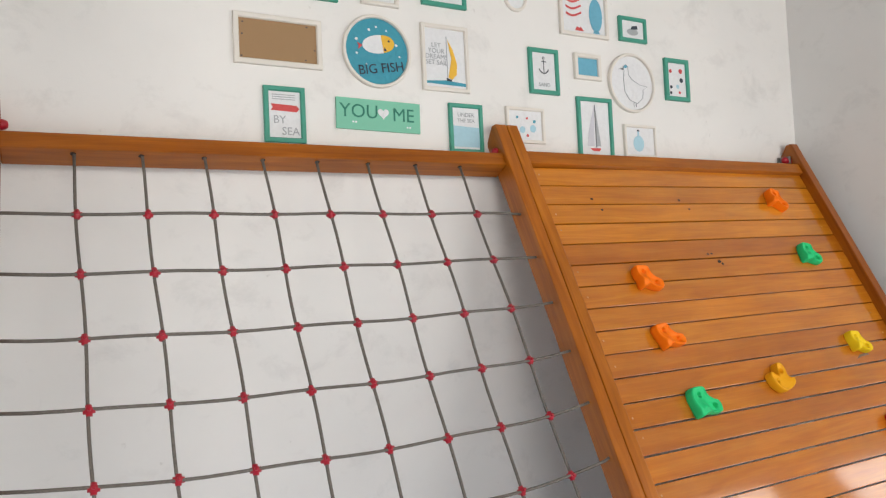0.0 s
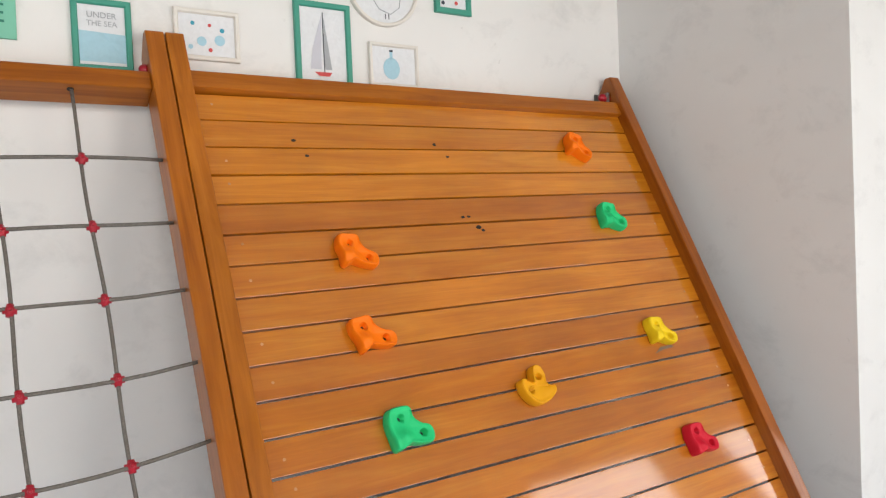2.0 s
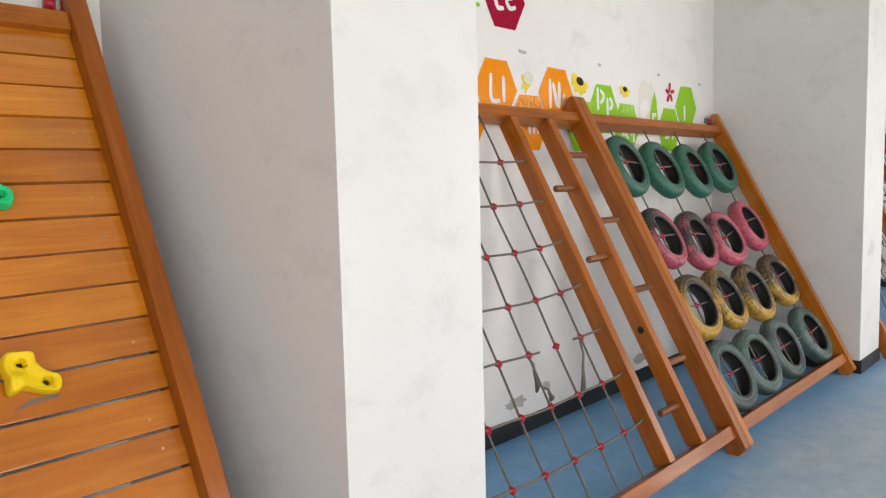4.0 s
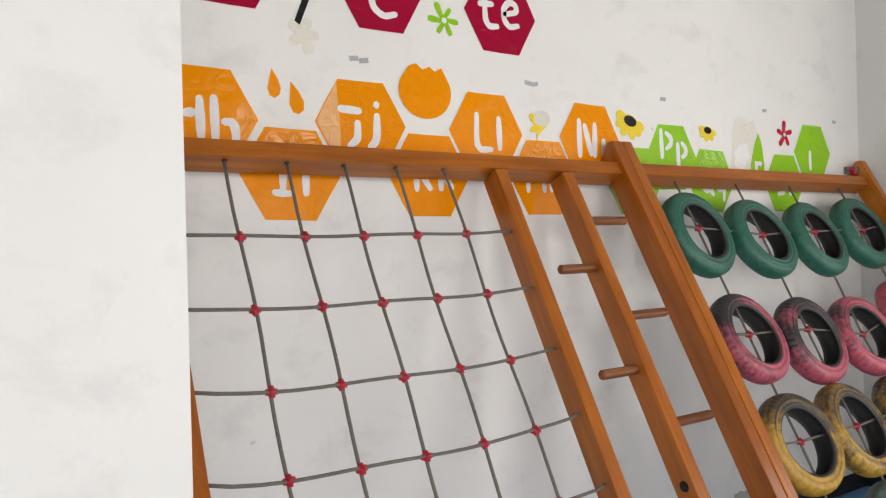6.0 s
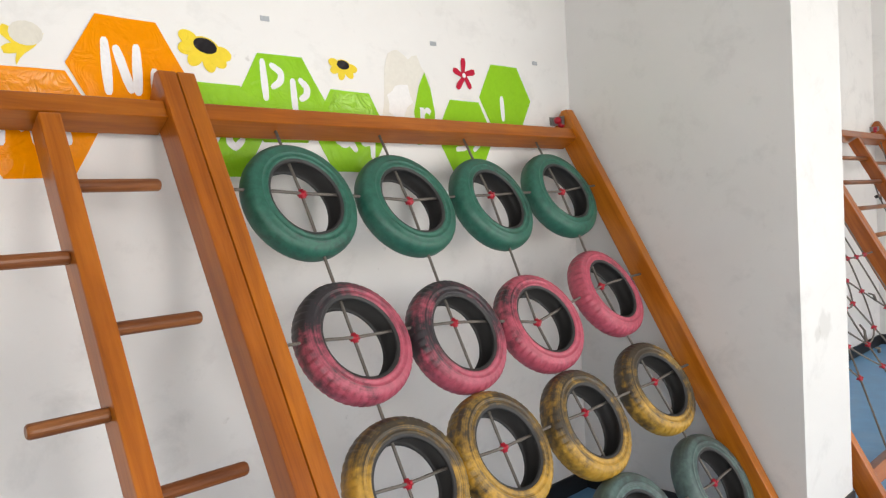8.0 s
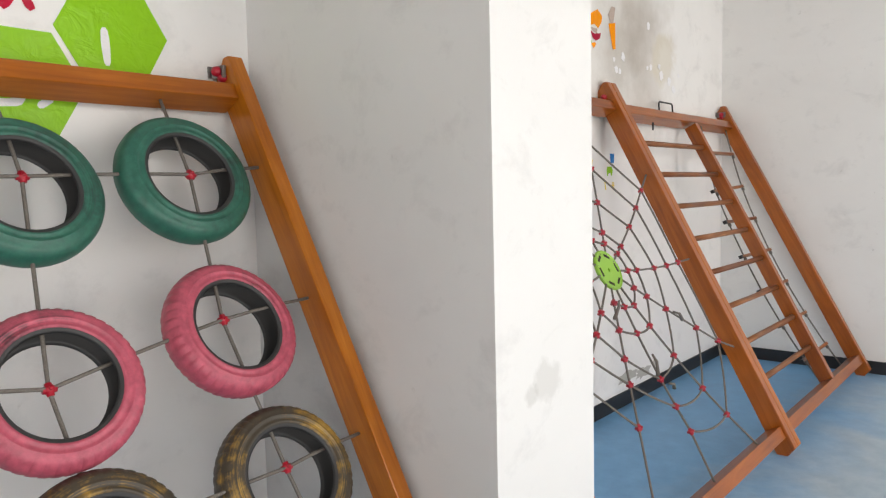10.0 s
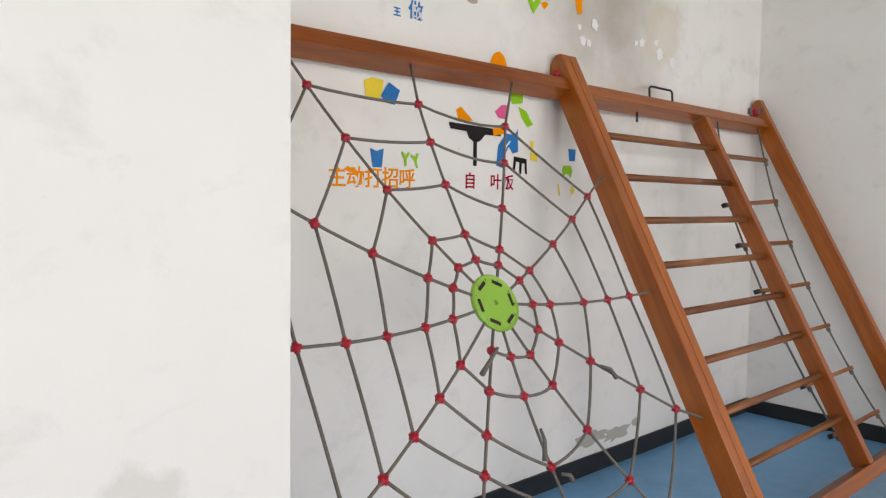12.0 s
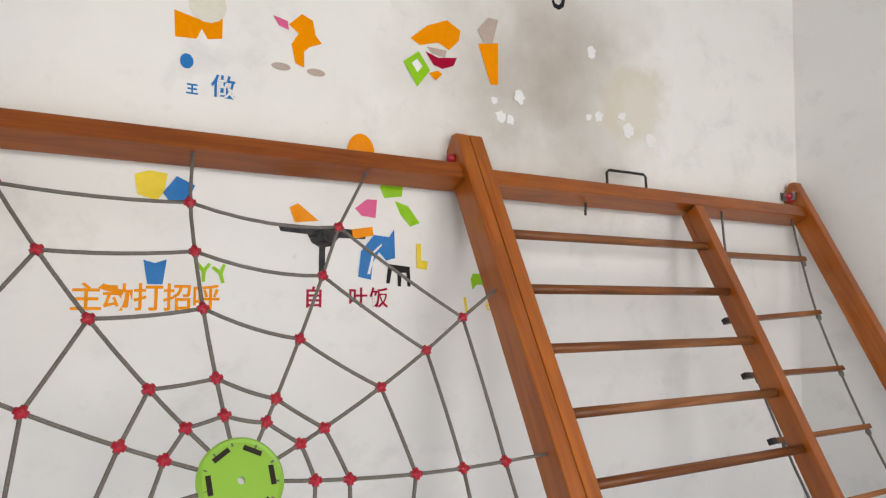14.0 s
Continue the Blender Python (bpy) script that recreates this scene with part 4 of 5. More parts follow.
rl = thing("rope_ladder", "narrow rope ladder with flat brown rungs hung behind the wooden frame", "rope ladder", lean(3))
RL_T, RL_B = (12.14, 12.69), (12.01, 12.63)


def rl_at(i, s):
    """The ladder hangs away from the frame and is tied in again at its foot."""
    f = min(1.0, (BEAM[3][0] - s) / 0.5)
    return Vector((RL_T[i] + (RL_B[i] - RL_T[i]) * f, s, -0.143 * max(0.0, 1 - ((s - 1.0) / 1.25) ** 2)))


for i in (0, 1):
    part("side_rope", tube([rl_at(i, BEAM[3][0] + 0.005 - 0.13 * q) for q in range(17)], 0.0055), rope_grey, rl, smooth=True)
for q in range(8):
    s = 2.005 - 0.2775 * q
    if s < 0.15:
        break
    a, b = rl_at(0, s - (0.03 if q == 1 else 0.0)), rl_at(1, s)
    w = (b - a).normalized()
    a, b = a - w * (0.08 if q else 0.05), b + w * 0.03
    bm = box(0, (b - a).length, -0.011, 0.011, -0.011, 0.011, 0.002)
    turn = Matrix.Translation(a) @ w.to_track_quat("X", "Z").to_matrix().to_4x4()
    stick = part("rung", bm, wood_rung, rl, "square brown wooden stick", m=turn)
    part("end_cap", box(-0.002, 0.03, -0.0125, 0.0125, -0.0125, 0.0125, 0.002), black_metal, stick, "black rubber end cap")
    for p in (a + w * (0.08 if q else 0.05), b - w * 0.03):
        part("rope_knot", tube([p - Vector((0, 0.040, 0)), p - Vector((0, 0.030, 0)), p - Vector((0, 0.018, 0)), p - Vector((0, 0.010, 0))], [0.007, 0.012, 0.012, 0.007], 8), rope_grey, rl, smooth=True)

# ---- things on the walls: x along the wall, y up, z out into the room ----
def on_wall(b, x, z, off=0.0, turn=0.0):
    return pose(x, WALL[b] - off, z, 90) @ Matrix.Rotation(radians(turn), 4, "Z")


def flat(th, name, outline, mat, h, label="", base=None):
    base = h - 0.0008 if base is None else base
    return part(name, prism(outline, base, h), mat, th, label)


def rect(x0, x1, y0, y1):
    return [(x0, y0), (x1, y0), (x1, y1), (x0, y1)]


def words(th, text, size, mat, x, y, h, thick=0.0, name="lettering"):
    me = lettering(text, size, 0.0006, thick)
    return part(name, me, mat, th, "the words " + text, m=Matrix.Translation((x, y, h)))


def picture(label, x0, x1, z0, z1, mat, inner=paper, bar=0.020, deep=0.018, tilt=0.0):
    """A framed print: four mitred bars round a sheet of paper."""
    w, h = (x1 - x0) / 2, (z1 - z0) / 2
    th = thing("picture_frame", label, "picture", on_wall(1, (x0 + x1) / 2, (z0 + z1) / 2, 0.0, tilt), "pictures on the wall")
    bm = bmesh.new()
    prof = [(0, 0.0), (0, deep * 0.85), (0.003, deep), (bar - 0.004, deep), (bar, deep * 0.7), (bar, 0.0)]
    corners = [(-1, -1), (1, -1), (1, 1), (-1, 1)]
    loops = [[bm.verts.new((sx * (w - p), sy * (h - p), q)) for p, q in prof] for sx, sy in corners]
    for i in range(4):
        p, q = loops[i], loops[(i + 1) % 4]
        for j in range(len(prof)):
            k = (j + 1) % len(prof)
            bm.faces.new((p[j], q[j], q[k], p[k]))
    part("frame", bm, mat, th)
    part("print", box(-w + bar, w - bar, -h + bar, h - bar, 0.001, deep * 0.45), inner, th)
    return th, w - bar, h - bar, deep * 0.45 + 0.001


def round_picture(label, x, z, r, mat, inner, deep=0.02, turn=0.0):
    th = thing("round_picture_frame", label, "picture", on_wall(1, x, z, 0.0, turn), "pictures on the wall")
    part("frame", ring(0, 0, [(r, 0.0), (r, deep * 0.8), (r - 0.003, deep), (r - 0.012, deep), (r - 0.015, deep * 0.7), (r - 0.015, 0.0)], 48), mat, th, smooth=False)
    part("print", prism(circle(0, 0, r - 0.015, n=48), 0.001, deep * 0.4), inner, th)
    return th, deep * 0.4 + 0.001


th, w, h, q = picture("white wooden frame holding bare brown hardboard", -0.192, 0.166, 2.357, 2.560, f_white, cork, 0.022)
for i, (a, b) in enumerate(((-0.9, 0.8), (-0.95, -0.9), (0.75, 0.88), (0.7, -0.85), (0.95, -0.3), (-0.92, 0.2))):
    flat(th, "staple", rect(a * w - 0.004, a * w + 0.004, b * h - 0.002, b * h + 0.002), p_ink, q + 0.001)

th, q = round_picture("round white frame with a yellow and white fish print", 0.414, 2.462, 0.158, f_white, p_teal, turn=9)
flat(th, "fish_body", circle(0.012, 0.030, 0.075, 0.040, 26), paper, q + 0.0008)
flat(th, "fish_head", [(0.03 + 0.057 * math.cos(a), 0.030 + 0.038 * math.sin(a)) for a in [(-90 + 12 * i) * math.pi / 180 for i in range(16)]], p_yellow, q + 0.0016)
flat(th, "fish_tail", [(-0.062, 0.030), (-0.085, 0.046), (-0.080, 0.030), (-0.086, 0.016)], p_red, q + 0.0012)
flat(th, "fish_eye", circle(0.062, 0.040, 0.005, n=10), p_ink, q + 0.0024)
flat(th, "fish_fin", [(0.03, 0.0), (0.044, 0.0), (0.038, 0.016)], p_ink, q + 0.0024)
for a, b, r in ((-0.085, 0.06, 0.007), (-0.02, 0.095, 0.006), (0.015, 0.105, 0.005), (-0.095, 0.0, 0.005), (0.095, 0.02, 0.006), (0.06, 0.085, 0.004), (-0.06, -0.05, 0.004), (0.10, -0.03, 0.004)):
    flat(th, "bubble", circle(a, b, r, n=10), paper, q + 0.0008)
words(th, "BIG FISH", 0.058, p_ink, 0.005, -0.075, q + 0.0012)

th, w, h, q = picture("white frame with a print of a yellow sailing boat", 0.626, 0.864, 2.314, 2.616, f_white, paper, 0.019)
flat(th, "sail", [(0.012, -0.085), (0.030, -0.095), (0.055, -0.070), (0.058, -0.02), (0.040, 0.040), (0.014, 0.085), (0.030, 0.0)], p_yellow, q + 0.0008)
flat(th, "mast", rect(0.006, 0.010, -0.10, 0.10), p_grey, q + 0.0008)
flat(th, "hull", [(0.0, -0.088), (0.03, -0.095), (0.026, -0.104), (0.004, -0.102)], p_ink, q + 0.0016)
flat(th, "sea", [(-w, -0.108), (0.0, -0.100), (w, -0.108), (w, -0.122), (-w, -0.118)], p_teal, q + 0.0008)
for i, t_ in enumerate(("LET", "YOUR", "DREAMS", "SET SAIL")):
    words(th, t_, 0.030, p_grey, -0.045, 0.055 - 0.026 * i, q + 0.0008)

th, w, h, q = picture("sea-green frame with a red banner print", -0.083, 0.085, 2.050, 2.276, f_green, paper, 0.020)
flat(th, "banner", [(-w + 0.008, 0.016), (w - 0.015, 0.012), (w - 0.004, 0.026), (w - 0.015, 0.038), (-w + 0.008, 0.042), (-w + 0.016, 0.029)], p_red, q + 0.0008)
words(th, "BY", 0.045, p_grey, -0.022, -0.022, q + 0.0008)
words(th, "SEA", 0.045, p_grey, 0.022, -0.068, q + 0.0008)
for i in range(3):
    flat(th, "text_bar", rect(-w + 0.014, w - 0.02, 0.060 + 0.009 * i, 0.063 + 0.009 * i), p_grey, q + 0.0008)

pl = thing("wooden_plaque", "mint green wooden plaque with cut-out words and a heart", "plaque", on_wall(1, 0.410, 2.184, 0.0, -1.0), "pictures on the wall")
part("board", box(-0.193, 0.193, -0.066, 0.066, 0.001, 0.012, 0.002), f_mint, pl)
# raised dark green letters paint the shade inside the cut-out words
words(pl, "YOU", 0.082, p_cut_shade, -0.092, 0.010, 0.0130)
words(pl, "ME", 0.082, p_cut_shade, 0.112, 0.006, 0.0130)
heart = []
for i in range(32):
    a = 2 * math.pi * i / 32
    heart.append((0.018 + 0.0016 * 16 * math.sin(a) ** 3, 0.010 + 0.0016 * (13 * math.cos(a) - 5 * math.cos(2 * a) - 2 * math.cos(3 * a) - math.cos(4 * a))))
flat(pl, "heart", heart, paper, 0.0132)
for x in (-0.12, -0.107, 0.13, 0.143):
    flat(pl, "peg_slot", rect(x - 0.004, x + 0.004, -0.038 if x < 0 else -0.046, -0.031 if x < 0 else -0.039), paper, 0.0132)

th, w, h, q = picture("sea-green frame with a pale blue sea print", 0.749, 0.923, 2.039, 2.264, f_green, paper, 0.019)
flat(th, "sea", [(-w, -h + 0.01), (w, -h + 0.01), (w, 0.006), (-w, 0.012)], p_pale, q + 0.0008)
words(th, "UNDER", 0.026, p_grey, 0.0, 0.062, q + 0.0008)
words(th, "THE SEA", 0.024, p_grey, 0.0, 0.036, q + 0.0008)

round_picture("small round white frame high on the wall", 1.143, 2.795, 0.063, f_white, paper, 0.014)
th, w, h, q = picture("white frame with red and blue striped fish print", 1.399, 1.704, 2.655, 3.02, f_white, paper, 0.020)
for i in range(6):
    y = -0.075 + 0.035 * i
    pts = [(-w + 0.02 + 0.012 * k, y - 0.012 * math.sin(k * 0.5)) for k in range(9)]
    flat(th, "stripe", pts + [(x, y2 + 0.011) for x, y2 in pts[::-1]], p_red, q + 0.0008)
flat(th, "coral", [(-0.06, -h + 0.008), (-0.005, -h + 0.008), (-0.025, -h + 0.03), (-0.035, -h + 0.022), (-0.048, -h + 0.03)], p_red, q + 0.0008)
flat(th, "blue_fish", circle(0.075, -0.065, 0.042, 0.085, 24), p_blue, q + 0.0008)
flat(th, "blue_tail", [(0.06, -0.145), (0.09, -0.145), (0.10, -h + 0.004), (0.055, -h + 0.004)], p_blue, q + 0.0008)

th, w, h, q = picture("small sea-green frame with an ink boat print", 1.778, 1.964, 2.664, 2.795, f_green, paper, 0.020)
flat(th, "boat", circle(-0.002, -0.012, 0.038, 0.018, 18), p_grey, q + 0.0008)
flat(th, "boat_top", [(-0.015, 0.0), (0.035, 0.005), (0.03, 0.024), (-0.005, 0.018)], p_ink, q + 0.0012)

th, w, h, q = picture("sea-green frame with an ink anchor print", 1.199, 1.373, 2.344, 2.567, f_green, paper, 0.021)
flat(th, "anchor_shank", rect(-0.002, 0.002, -0.01, 0.058), p_ink, q + 0.0008)
flat(th, "anchor_stock", rect(-0.014, 0.014, 0.046, 0.050), p_ink, q + 0.0008)
part("anchor_ring", ring(0, 0.066, [(0.007, q), (0.007, q + 0.0008), (0.0045, q + 0.0008), (0.0045, q)], 14), p_ink, th)
arc = [(0.030 * math.cos(a), 0.018 + 0.030 * math.sin(a)) for a in [math.pi * (1.08 + 0.084 * i) for i in range(11)]]
flat(th, "anchor_arms", arc + [(0.84 * x, 0.019 + 0.84 * (y - 0.018)) for x, y in arc[::-1]], p_ink, q + 0.0008)
words(th, "SAND", 0.026, p_grey, 0.0, -0.066, q + 0.0008)

th, w, h, q = picture("small cream frame with a plain blue print", 1.473, 1.641, 2.437, 2.568, f_white, p_blue, 0.022)

th, q = round_picture("round white frame with a line-drawn seagull", 1.844, 2.445, 0.156, f_white, paper)
gull = [(-0.055, 0.082), (-0.038, 0.095), (-0.022, 0.085), (-0.020, 0.045), (0.0, 0.020), (0.05, -0.005), (0.105, -0.012), (0.075, -0.030), (0.07, -0.075), (0.03, -0.105), (-0.02, -0.090), (-0.052, -0.045), (-0.055, 0.02), (-0.048, 0.062)]
part("gull_line", tube([(x, y, q + 0.0008) for x, y in gull + gull[:1]], 0.0016, 5), p_grey, th)
flat(th, "beak", [(-0.085, 0.068), (-0.052, 0.074), (-0.052, 0.066)], p_ink, q + 0.0008)
flat(th, "cap", [(-0.056, 0.080), (-0.038, 0.095), (-0.022, 0.083), (-0.04, 0.074)], p_blue, q + 0.0008)
for x in (0.005, 0.020):
    flat(th, "leg", rect(x, x + 0.003, -0.125, -0.105), p_ink, q + 0.0008)

th, w, h, q = picture("sea-green frame with coloured dots print", 2.080, 2.256, 2.375, 2.604, f_green, paper, 0.024)
for a, b, r, m_ in ((-0.7, 0.5, 0.010, p_red), (0.45, 0.55, 0.013, p_red), (0.5, 0.0, 0.013, p_ink), (-0.7, -0.45, 0.009, p_ink), (0.05, -0.4, 0.011, p_pale), (0.25, -0.75, 0.008, p_red), (-0.75, -0.8, 0.008, p_ink)):
    flat(th, "dot", circle(a * w, b * h, r, n=14), m_, q + 0.0008)

th, w, h, q = picture("white frame with a faded shell print", 1.053, 1.271, 2.100, 2.270, f_white, paper, 0.016)
for a, b, r, m_ in ((-0.5, 0.55, 0.007, p_teal), (0.1, 0.5, 0.006, p_red), (-0.2, -0.3, 0.016, p_pale), (0.45, -0.2, 0.018, p_pale), (0.55, 0.3, 0.008, p_teal), (-0.6, -0.6, 0.008, p_pale), (0.1, -0.7, 0.007, p_red)):
    flat(th, "shell", circle(a * w, b * h, r, n=12), m_, q + 0.0008)

th, w, h, q = picture("tall sea-green frame with a pencil sailing boat", 1.475, 1.696, 2.038, 2.349, f_green, paper, 0.021)
flat(th, "sail", [(-0.005, 0.11), (-0.012, -0.09), (-0.055, -0.09), (-0.045, -0.02)], simple("print_lilac_grey", (0.60, 0.60, 0.66), 0.3), q + 0.0008)
flat(th, "jib", [(0.004, 0.10), (0.030, -0.09), (0.004, -0.09)], p_grey, q + 0.0008)
flat(th, "mast", rect(-0.0015, 0.0015, -0.10, 0.12), p_ink, q + 0.0012)
flat(th, "hull", [(-0.04, -0.10), (0.03, -0.10), (0.018, -0.115), (-0.02, -0.115)], p_red, q + 0.0012)

th, w, h, q = picture("white frame with a blue bottle silhouette", 1.771, 1.988, 2.057, 2.226, f_white, paper, 0.014)
flat(th, "bottle", circle(-0.012, -0.012, 0.036, 0.042, 22), p_pale, q + 0.0008)
flat(th, "bottle_neck", rect(-0.018, -0.006, 0.025, 0.052), p_pale, q + 0.0008)
flat(th, "cork", rect(-0.02, -0.004, 0.052, 0.060), p_ink, q + 0.0008)
picture("sea-green frame high on the wall", 0.115, 0.245, 2.652, 2.85, f_green, paper, 0.02)
picture("white frame high on the wall", 0.350, 0.524, 2.663, 2.85, f_white, paper, 0.018)
picture("sea-green frame high on the wall", 0.638, 0.866, 2.700, 2.92, f_green, paper, 0.02)

# ---- letter stickers of bay 2 ----
STACK = [0]


def sticker(label, mat, outline, x, z, b=2, turn=0.0, name="wall_sticker", category="sticker", group="stickers on the wall"):
    STACK[0] = (STACK[0] + 1) % 9
    th = thing(name, label, category, on_wall(b, x, z, 0.0006 + 0.00035 * STACK[0], turn), group)
    part("vinyl", prism(outline, 0.0, 0.0012), mat, th)
    return th


def rough(pts, amp=0.004):
    out = []
    for (x0, y0), (x1, y1) in zip(pts, pts[1:] + pts[:1]):
        out.append((x0, y0))
        if math.hypot(x1 - x0, y1 - y0) > 0.05:
            out.append(((x0 + x1) / 2 + random.uniform(-amp, amp) * 0.3, (y0 + y1) / 2 + random.uniform(-amp, amp) * 0.3))
    return out


def stroke(th, pts, mat, wide=0.026, h=0.0016):
    """One brush stroke of a hand-drawn letter: rounded ends, a little fatter in the middle."""
    pts = [Vector(p) for p in pts]
    line = []
    for p, q in zip(pts, pts[1:]):
        line += [p.lerp(q, i / 4) for i in range(4)]
    line.append(pts[-1])
    for _ in range(2):
        line = line[:1] + [(a + 2 * b + c) / 4 for a, b, c in zip(line, line[1:], line[2:])] + line[-1:]
    left, right, n = [], [], len(line)
    for i, p in enumerate(line):
        d = (line[min(i + 1, n - 1)] - line[max(i - 1, 0)]).normalized()
        k = wide / 2 * (0.82 + 0.2 * math.sin(math.pi * i / (n - 1)) + 0.05 * math.sin(5 * p.x * 40 + i))
        side = Vector((-d.y, d.x)) * k
        left.append(p + side)
        right.append(p - side)
    d0, d1 = (line[0] - line[1]).normalized() * wide * 0.34, (line[-1] - line[-2]).normalized() * wide * 0.34
    out = left + [left[-1] * 0.75 + right[-1] * 0.25 + d1, left[-1] * 0.25 + right[-1] * 0.75 + d1] + right[::-1] + [right[0] * 0.75 + left[0] * 0.25 + d0, right[0] * 0.25 + left[0] * 0.75 + d0]
    return flat(th, "letter_stroke", [(p.x, p.y) for p in out], mat, h)


GLYPHS = {}
GLYPHS["Hh"] = [((-0.085, 0.075), (-0.080, -0.080)), ((-0.055, 0.005), (-0.028, 0.008)), ((-0.010, 0.055), (-0.006, -0.070)), ((0.036, 0.060), (0.040, -0.085)), ((0.070, -0.015), (0.100, -0.015), (0.108, -0.050), (0.106, -0.085))]
GLYPHS["Ii"] = [((-0.030, 0.080), (-0.030, -0.060)), ((-0.060, -0.064), (-0.006, -0.066)), ((0.052, 0.070), (0.054, -0.064))]
GLYPHS["Jj"] = [((-0.085, 0.052), (-0.010, 0.048)), ((-0.018, 0.005), (-0.018, -0.055), (-0.050, -0.078)), ((0.060, 0.078), (0.062, 0.072)), ((0.062, 0.035), (0.060, -0.055), (0.032, -0.082))]
GLYPHS["Kk"] = [((-0.065, 0.060), (-0.060, -0.055)), ((-0.012, 0.055), (-0.040, 0.005), (0.000, -0.050)), ((0.045, 0.065), (0.050, -0.050)), ((0.088, 0.035), (0.068, 0.000), (0.100, -0.045))]
GLYPHS["Ll"] = [((-0.050, 0.070), (-0.054, -0.045), (-0.035, -0.072), (0.020, -0.068)), ((0.060, 0.062), (0.064, -0.062))]
GLYPHS["Mm"] = [((-0.090, 0.050), (-0.090, -0.055)), ((-0.060, 0.045), (-0.035, -0.015)), ((-0.005, 0.050), (0.000, -0.055)), ((0.040, 0.000), (0.040, -0.052)), ((0.075, 0.005), (0.085, -0.052))]
GLYPHS["Nn"] = [((-0.070, 0.080), (-0.064, -0.075)), ((-0.036, 0.060), (0.004, -0.065)), ((0.026, 0.070), (0.026, -0.070)), ((0.080, 0.000), (0.082, -0.065))]
GLYPHS["Oo"] = [((-0.030, 0.050), (-0.075, 0.030), (-0.085, -0.030), (-0.040, -0.060), (0.000, -0.020), (-0.010, 0.035)), ((0.060, 0.010), (0.035, -0.030), (0.060, -0.060), (0.090, -0.030))]
GLYPHS["Pp"] = [((-0.075, 0.130), (-0.070, 0.000)), ((-0.038, 0.118), (0.000, 0.095), (-0.005, 0.062), (-0.038, 0.042)), ((0.045, 0.068), (0.048, -0.040)), ((0.078, 0.072), (0.106, 0.048), (0.102, 0.018), (0.078, 0.004))]
GLYPHS["Qq"] = [((-0.030, 0.055), (-0.075, 0.030), (-0.080, -0.030), (-0.030, -0.060), (0.000, -0.010)), ((-0.015, -0.035), (0.015, -0.070)), ((0.085, 0.010), (0.050, -0.005), (0.055, -0.045), (0.085, -0.040)), ((0.100, 0.020), (0.100, -0.095))]
GLYPHS["Ss"] = [((0.010, 0.050), (-0.045, 0.045), (-0.050, 0.010), (-0.005, -0.015), (-0.005, -0.055), (-0.060, -0.060)), ((0.085, 0.005), (0.050, 0.000), (0.085, -0.035), (0.050, -0.060))]
GLYPHS["I"] = [((-0.030, 0.005), (-0.026, -0.095))]
GLYPHS["te"] = [((-0.108, 0.030), (-0.045, 0.036)), ((-0.080, 0.080), (-0.082, -0.030), (-0.060, -0.058), (-0.020, -0.052)), ((0.020, 0.005), (0.085, 0.020), (0.080, 0.050), (0.045, 0.060), (0.015, 0.030), (0.015, -0.020), (0.045, -0.048), (0.088, -0.035))]
GLYPHS["c"] = [((0.055, 0.005), (0.005, 0.030), (-0.042, -0.010), (-0.035, -0.075), (0.010, -0.105), (0.060, -0.090))]

HEX = [(0.184 * math.cos(radians(60 * i)), 0.182 * math.sin(radians(60 * i))) for i in range(6)]
for text, mat, colour, x, z, cut in (
        ("Hh", v_orange, "orange", 4.145, 1.990, None), ("Ii", v_orange, "orange", 4.440, 1.808, None), ("Jj", v_orange, "orange", 4.716, 2.000, None),
        ("Kk", v_orange, "orange", 5.003, 1.822, None), ("Ll", v_orange, "orange", 5.281, 2.006, None), ("Mm", v_orange, "orange", 5.580, 1.830, None),
        ("Nn", v_orange, "orange", 5.857, 2.010, None), ("Oo", v_green, "green", 6.140, 1.832, None), ("Pp", v_green, "green", 6.405, 1.955, None),
        ("Qq", v_green, "green", 6.705, 1.848, None), ("Ss", v_green, "green", 7.345, 1.852, None), ("I", v_green, "green", 7.628, 2.035, None),
        ("te", v_crimson, "crimson", 5.367, 2.498, None), ("c", v_crimson, "crimson", 4.805, 2.512, None), ("", v_crimson, "crimson", 4.236, 2.520, None)):
    th = sticker("%s vinyl hexagon with white hand-drawn letters" % colour if text else "crimson vinyl hexagon, its lower edge peeling", mat, rough(HEX), x, z, turn=random.uniform(-1.2, 1.2))
    if text:
        for i, pts in enumerate(GLYPHS[text]):
            stroke(th, pts, v_white, 0.030 if text in ("Hh", "Jj", "Nn") else 0.027, 0.0018 + 0.0001 * i)
    if text == "Jj":
        flat(th, "peeling_flap", [(-0.178, 0.002), (-0.098, 0.146), (-0.092, 0.060), (-0.086, -0.040), (-0.092, -0.150)], v_faded, 0.0015, "pale half-peeled flap of the sticker")
    if text == "Hh":
        flat(th, "peeling_flap", [(0.176, 0.0), (0.135, 0.066), (0.100, 0.010), (0.110, -0.060), (0.095, -0.150)], v_loose, 0.0015, "loose wrinkled flap of the sticker")
    if text in ("Ii", "Qq", "Mm"):
        flat(th, "peeling_flap", [(-0.080, 0.150), (0.085, 0.150), (0.120, 0.085), (0.060, 0.060), (-0.020, 0.085), (-0.110, 0.070)], v_loose if mat is v_orange else v_loose_green, 0.0015, "loose wrinkled flap of the sticker")
th = sticker("torn green vinyl sliver with part of a letter", v_green, [(-0.045, -0.16), (0.05, -0.15), (0.065, -0.02), (0.045, 0.085), (0.015, 0.15), (-0.02, 0.09), (-0.055, -0.02)], 7.092, 1.965)
words(th, "r", 0.17, v_white, 0.004, -0.03, 0.0016, 0.004)
